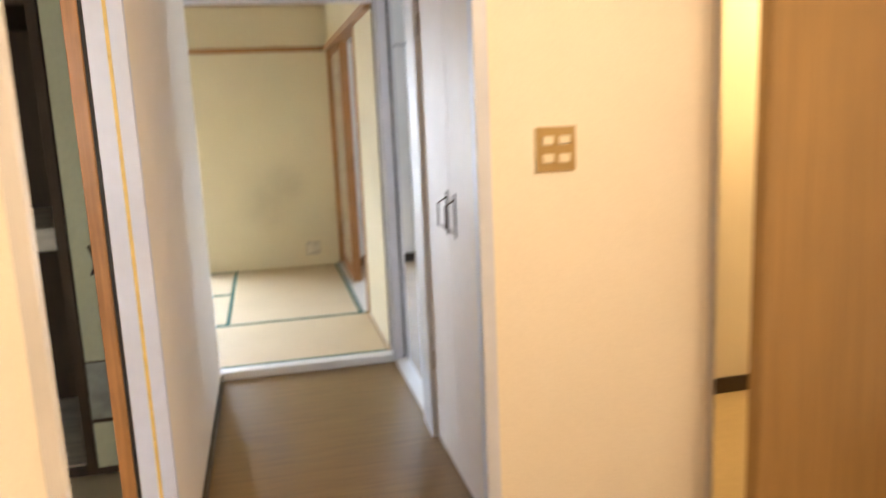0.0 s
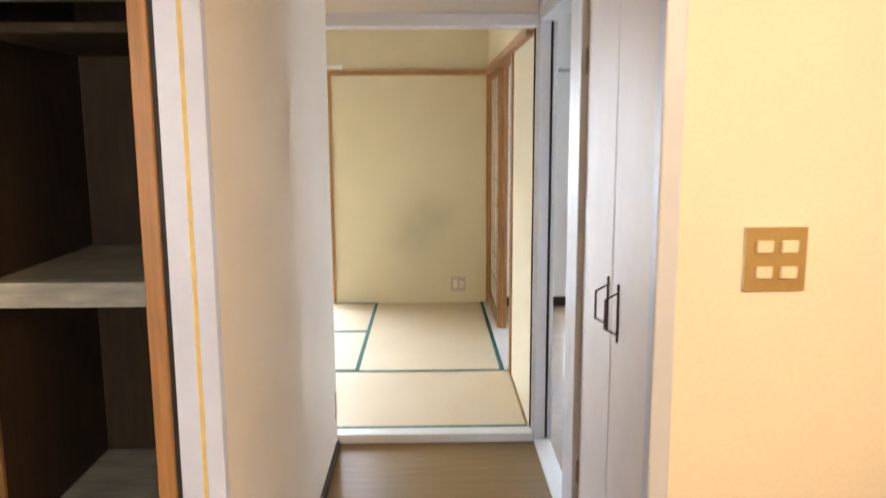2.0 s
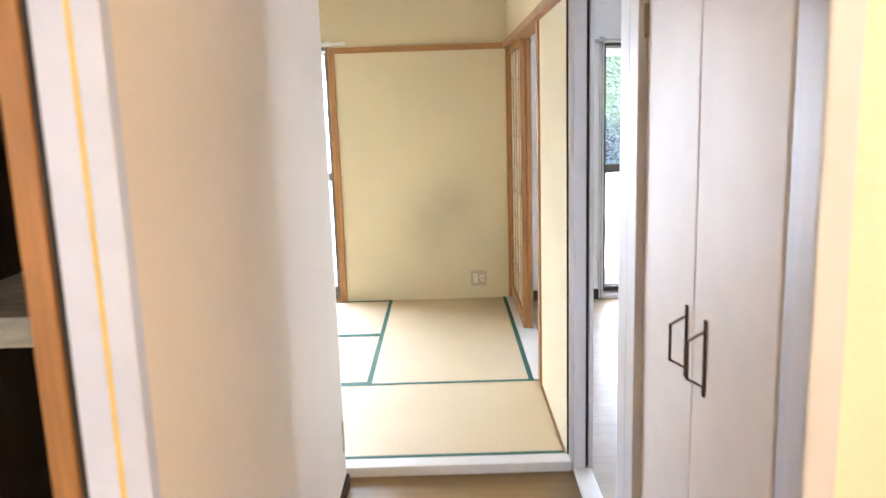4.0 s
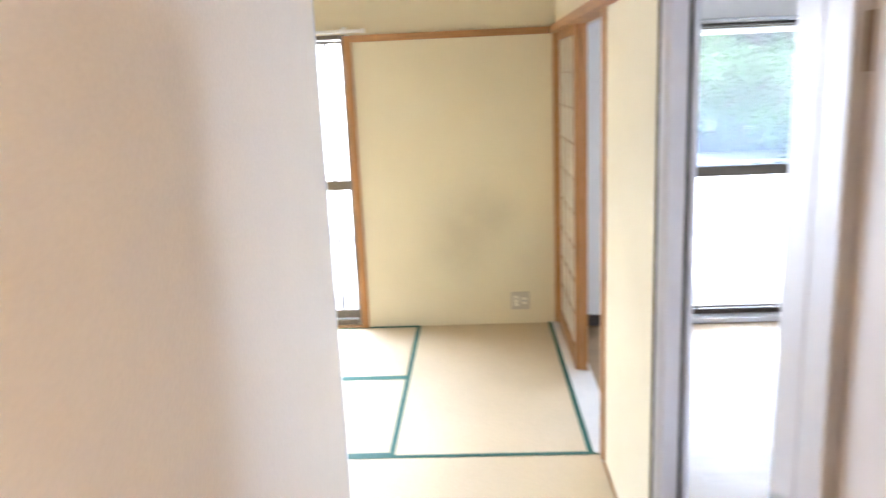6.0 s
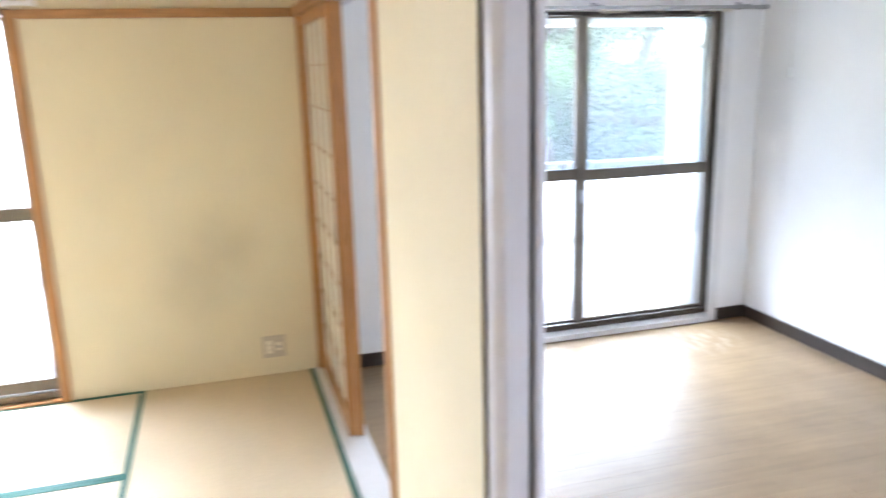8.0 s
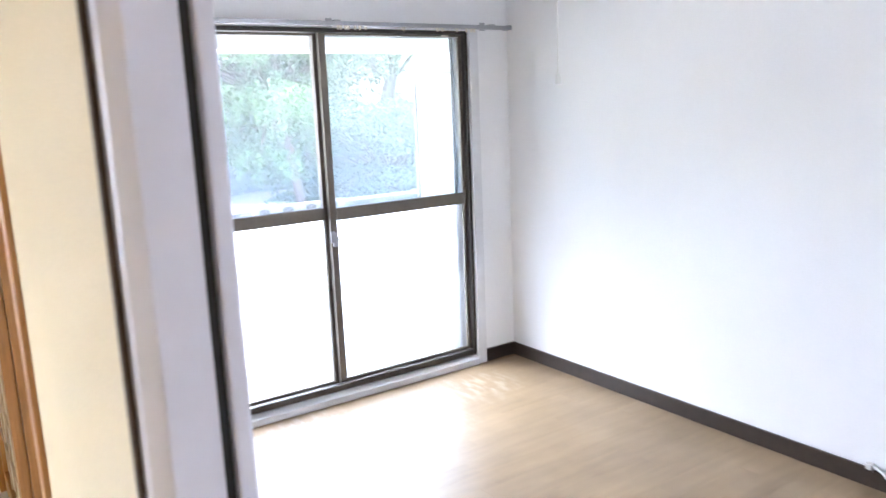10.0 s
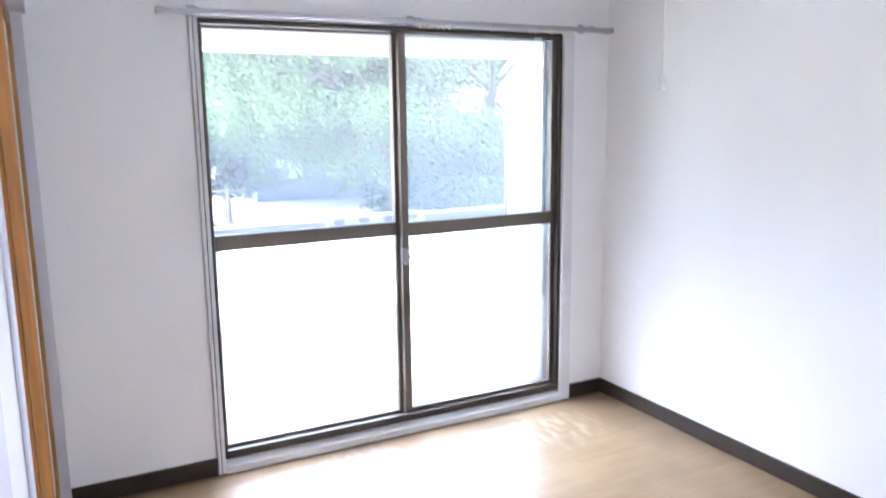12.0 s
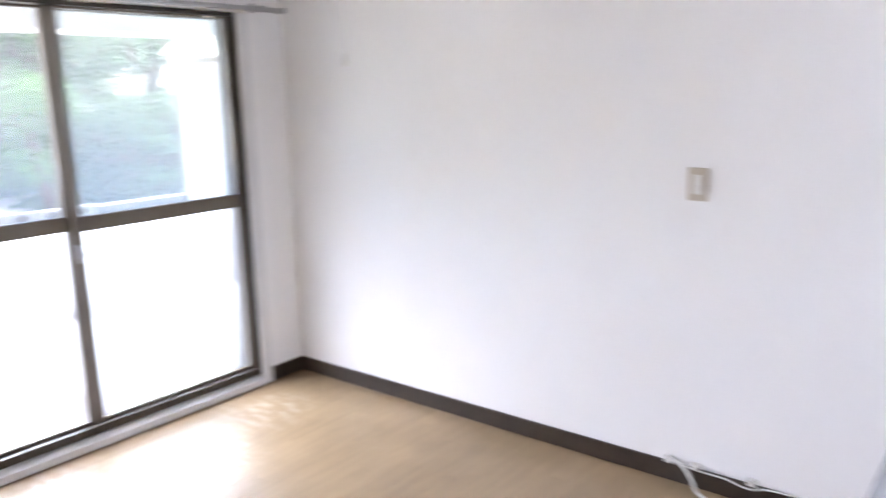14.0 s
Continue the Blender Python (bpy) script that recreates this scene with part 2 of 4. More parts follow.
def thin_sheet(name, haze, tint, gloss=True):
    """Thin window glass or mesh: it lets the view through, carries a pale veil that imitates haze, and mirrors at a
    slant.
    """
    mat = bpy.data.materials.new(name)
    mat.use_nodes = True
    nt = mat.node_tree
    nt.nodes.remove(nt.nodes["Principled BSDF"])
    clear = nt.nodes.new("ShaderNodeBsdfTransparent")
    clear.inputs["Color"].default_value = (0.94, 0.96, 0.95, 1)
    veil = nt.nodes.new("ShaderNodeBsdfTranslucent")
    veil.inputs["Color"].default_value = (*tint, 1)
    n = nt.nodes.new("ShaderNodeTexNoise")
    n.inputs["Scale"].default_value = 2.5
    mr = nt.nodes.new("ShaderNodeMapRange")
    mr.inputs["To Min"].default_value, mr.inputs["To Max"].default_value = haze * 0.75, haze * 1.25
    nt.links.new(n.outputs["Fac"], mr.inputs["Value"])
    mx = nt.nodes.new("ShaderNodeMixShader")
    nt.links.new(mr.outputs["Result"], mx.inputs["Fac"])
    nt.links.new(clear.outputs[0], mx.inputs[1])
    nt.links.new(veil.outputs[0], mx.inputs[2])
    out = mx
    if gloss:
        sheen = nt.nodes.new("ShaderNodeBsdfGlossy")
        sheen.inputs["Roughness"].default_value = 0.02
        fr = nt.nodes.new("ShaderNodeFresnel")
        fr.inputs["IOR"].default_value = 1.22
        out = nt.nodes.new("ShaderNodeMixShader")
        nt.links.new(fr.outputs["Fac"], out.inputs["Fac"])
        nt.links.new(mx.outputs[0], out.inputs[1])
        nt.links.new(sheen.outputs[0], out.inputs[2])
    nt.links.new(out.outputs[0], nt.nodes["Material Output"].inputs["Surface"])
    return mat


def translucent(name, color, through):
    """Thin paper or leaf: part of the light goes through."""
    mat = bpy.data.materials.new(name)
    mat.use_nodes = True
    nt = mat.node_tree
    b = nt.nodes["Principled BSDF"]
    b.inputs["Base Color"].default_value = (*color, 1)
    b.inputs["Roughness"].default_value = 0.7
    tr = nt.nodes.new("ShaderNodeBsdfTranslucent")
    tr.inputs["Color"].default_value = (*color, 1)
    n = nt.nodes.new("ShaderNodeTexNoise")
    n.inputs["Scale"].default_value = 3.0
    hv = nt.nodes.new("ShaderNodeHueSaturation")
    mr = nt.nodes.new("ShaderNodeMapRange")
    mr.inputs["To Min"].default_value, mr.inputs["To Max"].default_value = 0.75, 1.25
    hv.inputs["Color"].default_value = (*color, 1)
    co = nt.nodes.new("ShaderNodeTexCoord")
    nt.links.new(co.outputs["Object"], n.inputs["Vector"])
    nt.links.new(n.outputs["Fac"], mr.inputs["Value"])
    nt.links.new(mr.outputs["Result"], hv.inputs["Value"])
    nt.links.new(hv.outputs["Color"], b.inputs["Base Color"])
    nt.links.new(hv.outputs["Color"], tr.inputs["Color"])
    mx = nt.nodes.new("ShaderNodeMixShader")
    mx.inputs["Fac"].default_value = through
    nt.links.new(b.outputs[0], mx.inputs[1])
    nt.links.new(tr.outputs[0], mx.inputs[2])
    nt.links.new(mx.outputs[0], nt.nodes["Material Output"].inputs["Surface"])
    return mat


M_CREAM = material("cream_wallpaper", (0.85, 0.80, 0.74), 0.75, grain=160, dark=0.95, stains=0.06, bump=0.35, bump_scale=420)
M_WHITE = material("white_wallpaper", (0.885, 0.885, 0.89), 0.75, grain=150, dark=0.97, stains=0.05, bump=0.3, bump_scale=400)
M_SAND = smudged(material("sand_plaster", (0.75, 0.67, 0.49), 0.9, grain=260, dark=0.9, stains=0.10, stain_scale=1.1, bump=0.5, bump_scale=600),
                 ((-0.50, 5.0, 0.66, 0.40), (-0.38, 5.0, 0.76, 0.24), (-0.58, 5.0, 0.52, 0.26)), 0.24)
M_SAND2 = material("sand_plaster_plain", (0.75, 0.67, 0.49), 0.9, grain=260, dark=0.9, stains=0.10, stain_scale=1.1, bump=0.5, bump_scale=600)
M_CASING = material("white_painted_casing", (0.76, 0.76, 0.77), 0.4, grain=30, dark=0.96, stains=0.08, stain_scale=5, bump=0.05, bump_scale=60)
M_TRIM = material("lilac_grey_painted_trim", (0.64, 0.64, 0.69), 0.38, grain=30, dark=0.97, stains=0.06, stain_scale=5, bump=0.05, bump_scale=60)
M_PANEL = material("white_door_laminate", (0.76, 0.71, 0.69), 0.52, grain=14, dark=0.96, stains=0.05, stain_scale=3, bump=0.08, bump_scale=25)
M_WOOD = material("honey_pine", (0.46, 0.22, 0.07), 0.42, grain=9, dark=0.68, stains=0.10, stain_scale=3, bump=0.12, bump_scale=60, stretch=(9, 9, 0.6))
M_WOODH = material("honey_pine_across", (0.42, 0.21, 0.075), 0.45, grain=9, dark=0.7, stains=0.10, stain_scale=3, bump=0.12, bump_scale=60, stretch=(0.6, 0.6, 9))
M_PALEPINE = material("pale_bare_pine", (0.62, 0.48, 0.34), 0.6, grain=12, dark=0.8, stains=0.12, stain_scale=4, bump=0.1, bump_scale=60)
# plywood darkened so the closet's inner shade is in the colour
M_CLOSET = material("shade_dark_plywood", (0.075, 0.042, 0.017), 0.7, grain=7, dark=0.7, stains=0.2, stain_scale=2, bump=0.1, bump_scale=50, stretch=(5, 5, 0.7))
M_SHELF = material("worn_pale_board", (0.80, 0.73, 0.60), 0.7, grain=6, dark=0.66, stains=0.30, stain_scale=5, bump=0.15, bump_scale=60, stretch=(0.8, 6, 6))
# green kept near black so the side room's dimness sits in the colour
M_GREENWALL = material("shade_dark_green_plaster", (0.060, 0.075, 0.050), 0.9, grain=120, dark=0.7, stains=0.2, bump=0.5, bump_scale=300)
M_LILAC = material("lilac_painted_jamb", (0.64, 0.69, 0.87), 0.4, grain=30, dark=0.96, stains=0.08, stain_scale=5, bump=0.05, bump_scale=60)
M_DARK = material("dark_brown_skirting", (0.045, 0.030, 0.022), 0.38, grain=20, dark=0.7, stains=0.15, stain_scale=4, bump=0.06, bump_scale=80)
M_HALLFLOOR = material("dark_brown_floorboard", (0.27, 0.168, 0.065), 0.34, grain=4, dark=0.80, stains=0.12, stain_scale=1.4, bump=0.05, bump_scale=70, stretch=(1.0, 8, 8))
M_OAK = material("pale_oak_floorboard", (0.35, 0.243, 0.135), 0.38, grain=4, dark=0.85, stains=0.26, stain_scale=2.6, bump=0.05, bump_scale=60, stretch=(0.9, 8, 8), island=True)
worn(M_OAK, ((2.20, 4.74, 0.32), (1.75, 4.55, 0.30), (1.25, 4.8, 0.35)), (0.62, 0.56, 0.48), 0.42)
M_VINYL = material("pale_vinyl", (0.62, 0.50, 0.30), 0.4, grain=30, dark=0.93, stains=0.08)
M_JOINT = material("floor_joint", (0.26, 0.175, 0.10), 0.7, grain=20)
M_BRONZE = material("bronze_aluminium", (0.155, 0.130, 0.102), 0.4, 0.4, grain=60, dark=0.9, stains=0.08, stain_scale=4)
# bronze darkened so the balcony window frame's shade sits in the colour
M_FRAME = material("shade_dark_bronze", (0.055, 0.046, 0.038), 0.45, 0.3, grain=60, dark=0.9, stains=0.08, stain_scale=4)
M_ALU = material("silver_aluminium", (0.42, 0.42, 0.44), 0.35, 0.8, grain=80, dark=0.92)
M_YELLOWED = material("yellowed_wood_edge", (0.80, 0.58, 0.20), 0.5, grain=30)
M_GREY = material("grey_screen_frame", (0.34, 0.34, 0.36), 0.45, 0.3, grain=60, dark=0.9)
M_BLACK = material("black_gap_fill", (0.012, 0.011, 0.010), 0.6, grain=60)
M_BLACKMETAL = material("dark_bronze_handle", (0.05, 0.035, 0.028), 0.35, 0.7, grain=70, dark=0.7)
M_COPPER = material("worn_copper_grip", (0.13, 0.075, 0.055), 0.35, 0.8, grain=60, dark=0.7)
M_GOLD = material("brushed_gold_plate", (0.44, 0.31, 0.13), 0.45, 0.35, grain=50, dark=0.88, stretch=(8, 1, 1))
M_IVORY = material("ivory_plastic", (0.78, 0.72, 0.60), 0.4, grain=40, dark=0.97)
M_PLATE = material("grey_beige_plastic", (0.52, 0.46, 0.38), 0.4, grain=40, dark=0.97)
M_STEEL = material("stainless_steel", (0.21, 0.215, 0.225), 0.42, 0.6, grain=120, dark=0.9, stains=0.15, stain_scale=6, stretch=(1, 14, 1))
M_DOOR = material("brown_veneer_door", (0.34, 0.205, 0.080), 0.45, grain=5, dark=0.78, stains=0.1, stain_scale=2, bump=0.06, bump_scale=40, stretch=(10, 10, 0.5))
M_CORD = material("white_cord", (0.75, 0.75, 0.72), 0.5, grain=60, dark=0.92)
M_CEIL = material("white_ceiling", (0.84, 0.84, 0.82), 0.8, grain=90, dark=0.96, bump=0.2, bump_scale=300)
M_CEILWOOD = material("ceiling_board", (0.62, 0.48, 0.30), 0.6, grain=6, dark=0.8, stretch=(8, 0.6, 1))
M_FUSUMA = material("pale_green_paper", (0.62, 0.62, 0.42), 0.8, grain=60, dark=0.94, stains=0.08)
M_INK = material("grey_ink_wash", (0.50, 0.51, 0.44), 0.8, grain=12, dark=0.6, stains=0.4, stain_scale=9)
M_CONCRETE = material("painted_concrete", (0.70, 0.70, 0.69), 0.8, grain=30, dark=0.9, stains=0.12, stain_scale=1.2, bump=0.2, bump_scale=120)
# concrete toned lavender-grey to hold the shade on the parapet's inner face
M_PARAPET = material("shade_grey_parapet", (0.42, 0.42, 0.46), 0.8, grain=30, dark=0.9, stains=0.12, stain_scale=1.2, bump=0.2, bump_scale=120)
M_TAUPE = material("taupe_painted_steel", (0.30, 0.25, 0.22), 0.5, grain=40, dark=0.9)
M_ROAD = material("pale_ground", (0.40, 0.39, 0.36), 0.9, grain=3, dark=0.8, stains=0.3, stain_scale=0.2)
M_BARK = material("dark_bark", (0.09, 0.07, 0.05), 0.9, grain=8, dark=0.5, bump=0.6, bump_scale=30, stretch=(4, 4, 0.7))
M_HOUSE = material("blue_grey_siding", (0.11, 0.13, 0.17), 0.7, grain=6, dark=0.85, stretch=(0.5, 0.5, 6))
M_HOUSE2 = material("white_render_wall", (0.74, 0.74, 0.74), 0.8, grain=6, dark=0.93)
M_ROOF = material("grey_roof_tile", (0.20, 0.21, 0.23), 0.6, grain=8, dark=0.8)
# the bluish veil in the glass imitates backlight haze over the trees
M_PANE = thin_sheet("hazy_clear_glass", 0.10, (0.80, 0.90, 1.0))
M_MESH = thin_sheet("insect_mesh", 0.10, (0.62, 0.66, 0.70), gloss=False)
M_FROST = glass("frosted_glass", 0.42, (0.97, 0.98, 1.0))
M_CURTAIN = material("pale_curtained_pane", (0.24, 0.25, 0.31), 0.5, grain=5)
M_PAPER = translucent("shoji_paper", (0.80, 0.77, 0.68), 0.45)
M_LEAF = translucent("fresh_leaf", (0.056, 0.108, 0.046), 0.45)
M_LEAF3 = translucent("soft_green_leaf", (0.045, 0.080, 0.045), 0.4)
# darker, bluer leaf colour that holds the shade of the rear foliage
M_LEAF2 = translucent("shaded_leaf", (0.032, 0.062, 0.045), 0.4)
M_GLOBE = bpy.data.materials.new("milky_lamp_glass")
M_GLOBE.use_nodes = True
M_GLOBE.node_tree.nodes["Principled BSDF"].inputs["Base Color"].default_value = (0.9, 0.8, 0.6, 1)
M_GLOBE.node_tree.nodes["Principled BSDF"].inputs["Emission Color"].default_value = (1.0, 0.7, 0.35, 1)
M_GLOBE.node_tree.nodes["Principled BSDF"].inputs["Emission Strength"].default_value = 0.5


def tatami_material():
    mat = material("woven_rush", (0.67, 0.55, 0.37), 0.62, grain=90, dark=0.93, stains=0.10, stain_scale=1.3, stretch=(1, 1, 1), island=True)
    nt = mat.node_tree
    b = nt.nodes["Principled BSDF"]
    co = nt.nodes.new("ShaderNodeTexCoord")
    w = nt.nodes.new("ShaderNodeTexWave")
    w.wave_type, w.bands_direction = "BANDS", "Y"
    w.inputs["Scale"].default_value, w.inputs["Distortion"].default_value = 62, 0.6
    nt.links.new(co.outputs["Object"], w.inputs["Vector"])
    bp = nt.nodes.new("ShaderNodeBump")
    bp.inputs["Strength"].default_value, bp.inputs["Distance"].default_value = 0.35, 0.0015
    nt.links.new(w.outputs["Fac"], bp.inputs["Height"])
    nt.links.new(bp.outputs["Normal"], b.inputs["Normal"])
    return mat


M_RUSH = tatami_material()
M_BORDER = material("green_cloth_border", (0.022, 0.135, 0.105), 0.75, grain=120, dark=0.75, bump=0.3, bump_scale=500)

# ---- large structure ----
H = 2.36          # ceiling height
XL = -0.842        # hall's wall beside the old closet room
XW = 0.094         # living room's face of the partition
XE = 2.6745         # living room's far side wall
YF = 5.03         # living room's window wall
YT = 5.0          # tatami room's window wall
YD = 2.342         # doorway to the tatami room
TZ = 0.04         # top of the mats
XT = 0.034        # tatami room's face of the partition

S = "structure"
solid("floor_hall", boxes((XL - 0.12, -2.8, -0.2, 2.0, 0.40, 0), (XL - 0.12, 0.40, -0.2, 0.60, 1.47, 0), (XL - 0.12, 1.47, -0.2, 0.05, YD, 0)), M_HALLFLOOR, "dark brown worn wooden hall floor with a dull sheen", "floor", S)
solid("floor_tatami", boxes((-3.5, YD, -0.2, 0.03, YT + 0.1, -0.015)), M_JOINT, "sub-floor below the straw mats", "floor", S)
solid("floor_side_room", boxes((-1.80, -2.0, -0.2, -0.965, 1.352, 0.035)), M_RUSH, "straw mat floor of the side room", "floor", S)

solid("floor_washroom", boxes((0.60, 0.40, -0.2, 2.0, 1.46, 0)), M_VINYL, "pale yellowish vinyl washroom floor", "floor", S)

# hall
solid("wall_hall_left", boxes((XL - 0.11, 0.525, 0, XL, 2.285, H), (XL - 0.11, -2.8, 0, XL, -0.505, H), (XL - 0.11, -0.505, 1.86, XL, 0.525, H)), M_CREAM, "cream papered hall wall, smooth and slightly grey", "wall", S)
solid("wall_switch", boxes((0.014, 0.352, 0, 0.646, 0.45, H), (0.646, 0.352, 1.98, 1.34, 0.45, H), (1.34, 0.352, 0, 2.0, 0.45, H), (0.04, 0.45, 1.95, 0.11, 1.5, H)), M_CREAM, "cream papered wall lit warm by the hall lamp", "wall", S)
solid("wall_hall_back", boxes((-1.0, -2.9, 0, 2.1, -2.8, H)), M_CREAM, "cream papered wall at the hall's end", "wall", S)
solid("wall_hall_right", boxes((2.0, -2.8, 0, 2.1, 1.42, H)), M_CREAM, "cream papered side wall of the hall", "wall", S)
solid("wall_washroom", boxes((0.62, 1.40, 0, 2.0, 1.47, H), (0.56, 0.451, 0, 0.62, 1.47, H)), M_CREAM, "cream papered washroom wall under a warm lamp", "wall", S)
solid("baseboard_washroom", boxes((0.62, 1.388, 0, 2.0, 1.40, 0.07)), M_DARK, "dark brown washroom skirting board", "baseboard", S)
solid("ceiling_hall", boxes((-1.0, -2.9, H, 2.1, 1.47, H + 0.1), (-1.0, 1.47, H, 0.06, YD + 0.09, H + 0.1)), M_CEIL, "white papered hall ceiling", "ceiling", S)
solid("wall_over_tatami_door", boxes((XL - 0.08, YD + 0.01, 1.895, 0.04, YD + 0.07, H), (XL - 0.09, 2.285, 1.84, XL - 0.024, YD + 0.01, H)), M_CREAM, "cream papered wall above the doorway", "wall", S)

# tatami room
solid("wall_tatami_window", boxes((-1.17, YT, 0, 0.052, YT + 0.14, 2.24), (-3.5, YT, 0, -2.96, YT + 0.14, 2.24), (-2.96, YT, 1.86, -1.17, YT + 0.14, 2.24), (-2.96, YT + 0.02, 0, -1.17, YT + 0.14, 0.05)), M_SAND, "yellow-green sand-plastered wall with a grey smudge", "wall", S)
solid("wall_tatami_right", boxes((XT, YD + 0.07, 0, 0.056, 3.20, 2.24), (XT, 3.20, 1.86, 0.056, YT, 2.24)), M_SAND2, "yellow-green sand-plastered partition of the tatami room", "wall", S)
solid("wall_tatami_left", boxes((-3.6, YD, 0, -3.5, YT + 0.14, 2.24)), M_SAND2, "yellow-green sand-plastered side wall", "wall", S)
solid("wall_tatami_back", boxes((-3.5, YD + 0.02, 0, -0.90, YD + 0.09, 2.24)), M_SAND2, "yellow-green sand-plastered wall beside the doorway", "wall", S)
solid("ceiling_tatami", boxes((-3.6, YD + 0.07, 2.24, 0.05, YT + 0.14, 2.32)), M_CEILWOOD, "brown boarded ceiling of the tatami room", "ceiling", S)
solid("trim_ceiling_edge", boxes((-3.5, YT - 0.03, 2.175, XT, YT - 0.001, 2.215), (-0.008, YD + 0.09, 2.175, XT - 0.001, YT - 0.03, 2.215)), M_WOODH, "brown wooden strip below the ceiling", "trim", S)
solid("trim_wall_rail", boxes((-1.17, YT - 0.022, 1.812, XT - 0.001, YT - 0.001, 1.852)), M_WOODH, "honey brown wooden rail along the plaster wall", "trim", S)
solid("trim_door_rail", boxes((0.0, YD + 0.09, 1.812, XT - 0.001, YT - 0.023, 1.852), (XT, 3.262, 1.812, 0.098, YT - 0.002, 1.858)), M_WOODH, "honey brown wooden head rail of the paper doors", "trim", S)

# living room
solid("wall_living_window", boxes((XW, YF, 0, 0.682, YF + 0.14, H), (2.465, YF, 0, XE, YF + 0.14, H), (0.682, YF, 1.832, 2.465, YF + 0.14, H), (0.682, YF + 0.03, -0.2, 2.465, YF + 0.14, 0.02)), M_WHITE, "white papered wall round the balcony window", "wall", S)
solid("wall_living_right", boxes((XE, 1.4, 0, XE + 0.12, 1.64, H), (XE, 2.16, 0, XE + 0.12, YF + 0.14, H), (XE, 1.64, 0, XE + 0.12, 2.16, 1.11), (XE, 1.64, 1.85, XE + 0.12, 2.16, H)), M_WHITE, "plain white papered living room wall", "wall", S)
solid("wall_living_back", boxes((XW, 1.47, 0, XE, 1.56, H)), M_WHITE, "white papered wall behind the kitchen counter", "wall", S)
solid("wall_partition", boxes((0.058, YD + 0.121, 0, XW, 3.19, H), (0.058, 3.19, 1.90, XW, YF, H), (0.058, 1.53, 1.90, XW, YD + 0.12, H)), M_WHITE, "white papered face of the partition wall", "wall", S)
solid("ceiling_living", boxes((0.06, 1.47, H, XE + 0.12, YF + 0.14, H + 0.1)), M_CEIL, "white living room ceiling", "ceiling", S)
solid("baseboard_living", boxes((0.138, YF - 0.012, 0, 0.682, YF - 0.001, 0.074), (2.465, YF - 0.012, 0, XE - 0.012, YF - 0.001, 0.074), (XE - 0.012, 2.16, 0, XE - 0.001, YF - 0.001, 0.074), bevel=0.002), M_DARK, "dark brown glossy skirting board", "baseboard", S)
solid("baseboard_hall", boxes((XL + 0.001, 0.54, 0, XL + 0.012, 2.28, 0.05)), M_DARK, "thin dark brown hall skirting", "baseboard", S)

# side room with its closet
solid("wall_side_room", boxes((-1.90, -2.1, 0, -1.80, 1.352, H)), M_GREENWALL, "green plastered side room wall, its shade put into the colour", "wall", S)
# the window opening is added for the side room's fill lamp
solid("wall_side_room_window", boxes((-1.80, -2.1, 0, -1.73, -2.0, H), (-1.02, -2.1, 0, -0.96, -2.0, H), (-1.73, -2.1, 0, -1.02, -2.0, 0.95), (-1.73, -2.1, 1.85, -1.02, -2.0, H), (-1.80, 1.36, 1.80, -0.96, 1.42, H)), M_SAND2, "sand-plastered wall with the added side room window", "wall", S)
solid("ceiling_side_room", boxes((-1.95, -2.1, H, -1.0, 2.3, H + 0.1)), M_CEILWOOD, "boarded ceiling of the unlit side room", "ceiling", S)
solid("wall_closet_back", boxes((-1.80, 2.15, 0, -0.98, 2.2, H)), M_CLOSET, "plywood back of the closet, its shade put into the colour", "wall", S)
solid("wall_closet_right", boxes((-0.985, 1.36, 0, -0.955, 2.15, H)), M_CLOSET, "plywood side of the closet, its shade put into the colour", "wall", S)
solid("wall_closet_left", boxes((-1.84, 1.353, 0, -1.80, 2.2, H)), M_CLOSET, "plywood side of the closet, its shade put into the colour", "wall", S)
solid("ceiling_closet", boxes((-1.80, 1.42, 2.2, -0.985, 2.15, 2.24)), M_CLOSET, "plywood top of the closet, its shade put into the colour", "ceiling", S)


# ---- door frames and posts ----
def door_frame_tatami():
    ob = thing("door_frame", "white painted frame round the tatami room doorway", "door frame", kind=S)
    part("post", boxes((-0.92, 2.286, 0, -0.866, YD + 0.09, 1.84), bevel=0.004), M_TRIM, ob)
    bm = bmesh.new()
    ring = [(0.037, YD + 0.022), (0.051, YD), (0.095, YD), (0.095, YD + 0.12), (0.040, YD + 0.12), (0.040, YD + 0.022)]
    low, top = [[bm.verts.new((x, y, z)) for x, y in ring] for z in (0, H - 0.001)]
    for i in range(6):
        bm.faces.new((low[i], low[(i + 1) % 6], top[(i + 1) % 6], top[i]))
    bm.faces.new(low[::-1])
    bm.faces.new(top)
    part("post", bm, M_TRIM, ob, "grey-white post with a chamfered edge")
    part("lintel", boxes((-0.866, YD - 0.006, 1.84, 0.040, YD + 0.09, 1.895), bevel=0.003), M_TRIM, ob)
    part("sill", boxes((-0.866, YD, 0, 0.040, YD + 0.078, 0.043), bevel=0.005), M_CASING, ob, "scuffed white wooden sill")
    part("dark_strip", boxes((XT - 0.001, YD + 0.062, 0.043, 0.0395, YD + 0.0695, 1.84)), M_CLOSET, ob, "thin dark wooden edge strip")
    part("dark_strip", boxes((0.0952, YD + 0.010, 0.02, 0.1068, YD + 0.03, 1.9)), M_BLACK, ob, "dark groove of the sliding door")
    part("jamb", boxes((0.107, YD - 0.002, 0.0, 0.124, YD + 0.11, 1.9), bevel=0.003), M_TRIM, ob)
    part("strike_plate", boxes((XL + 0.0005, 2.235, 0.16, XL + 0.004, 2.27, 0.28), bevel=0.001), M_PLATE, ob, "small brass latch plate")


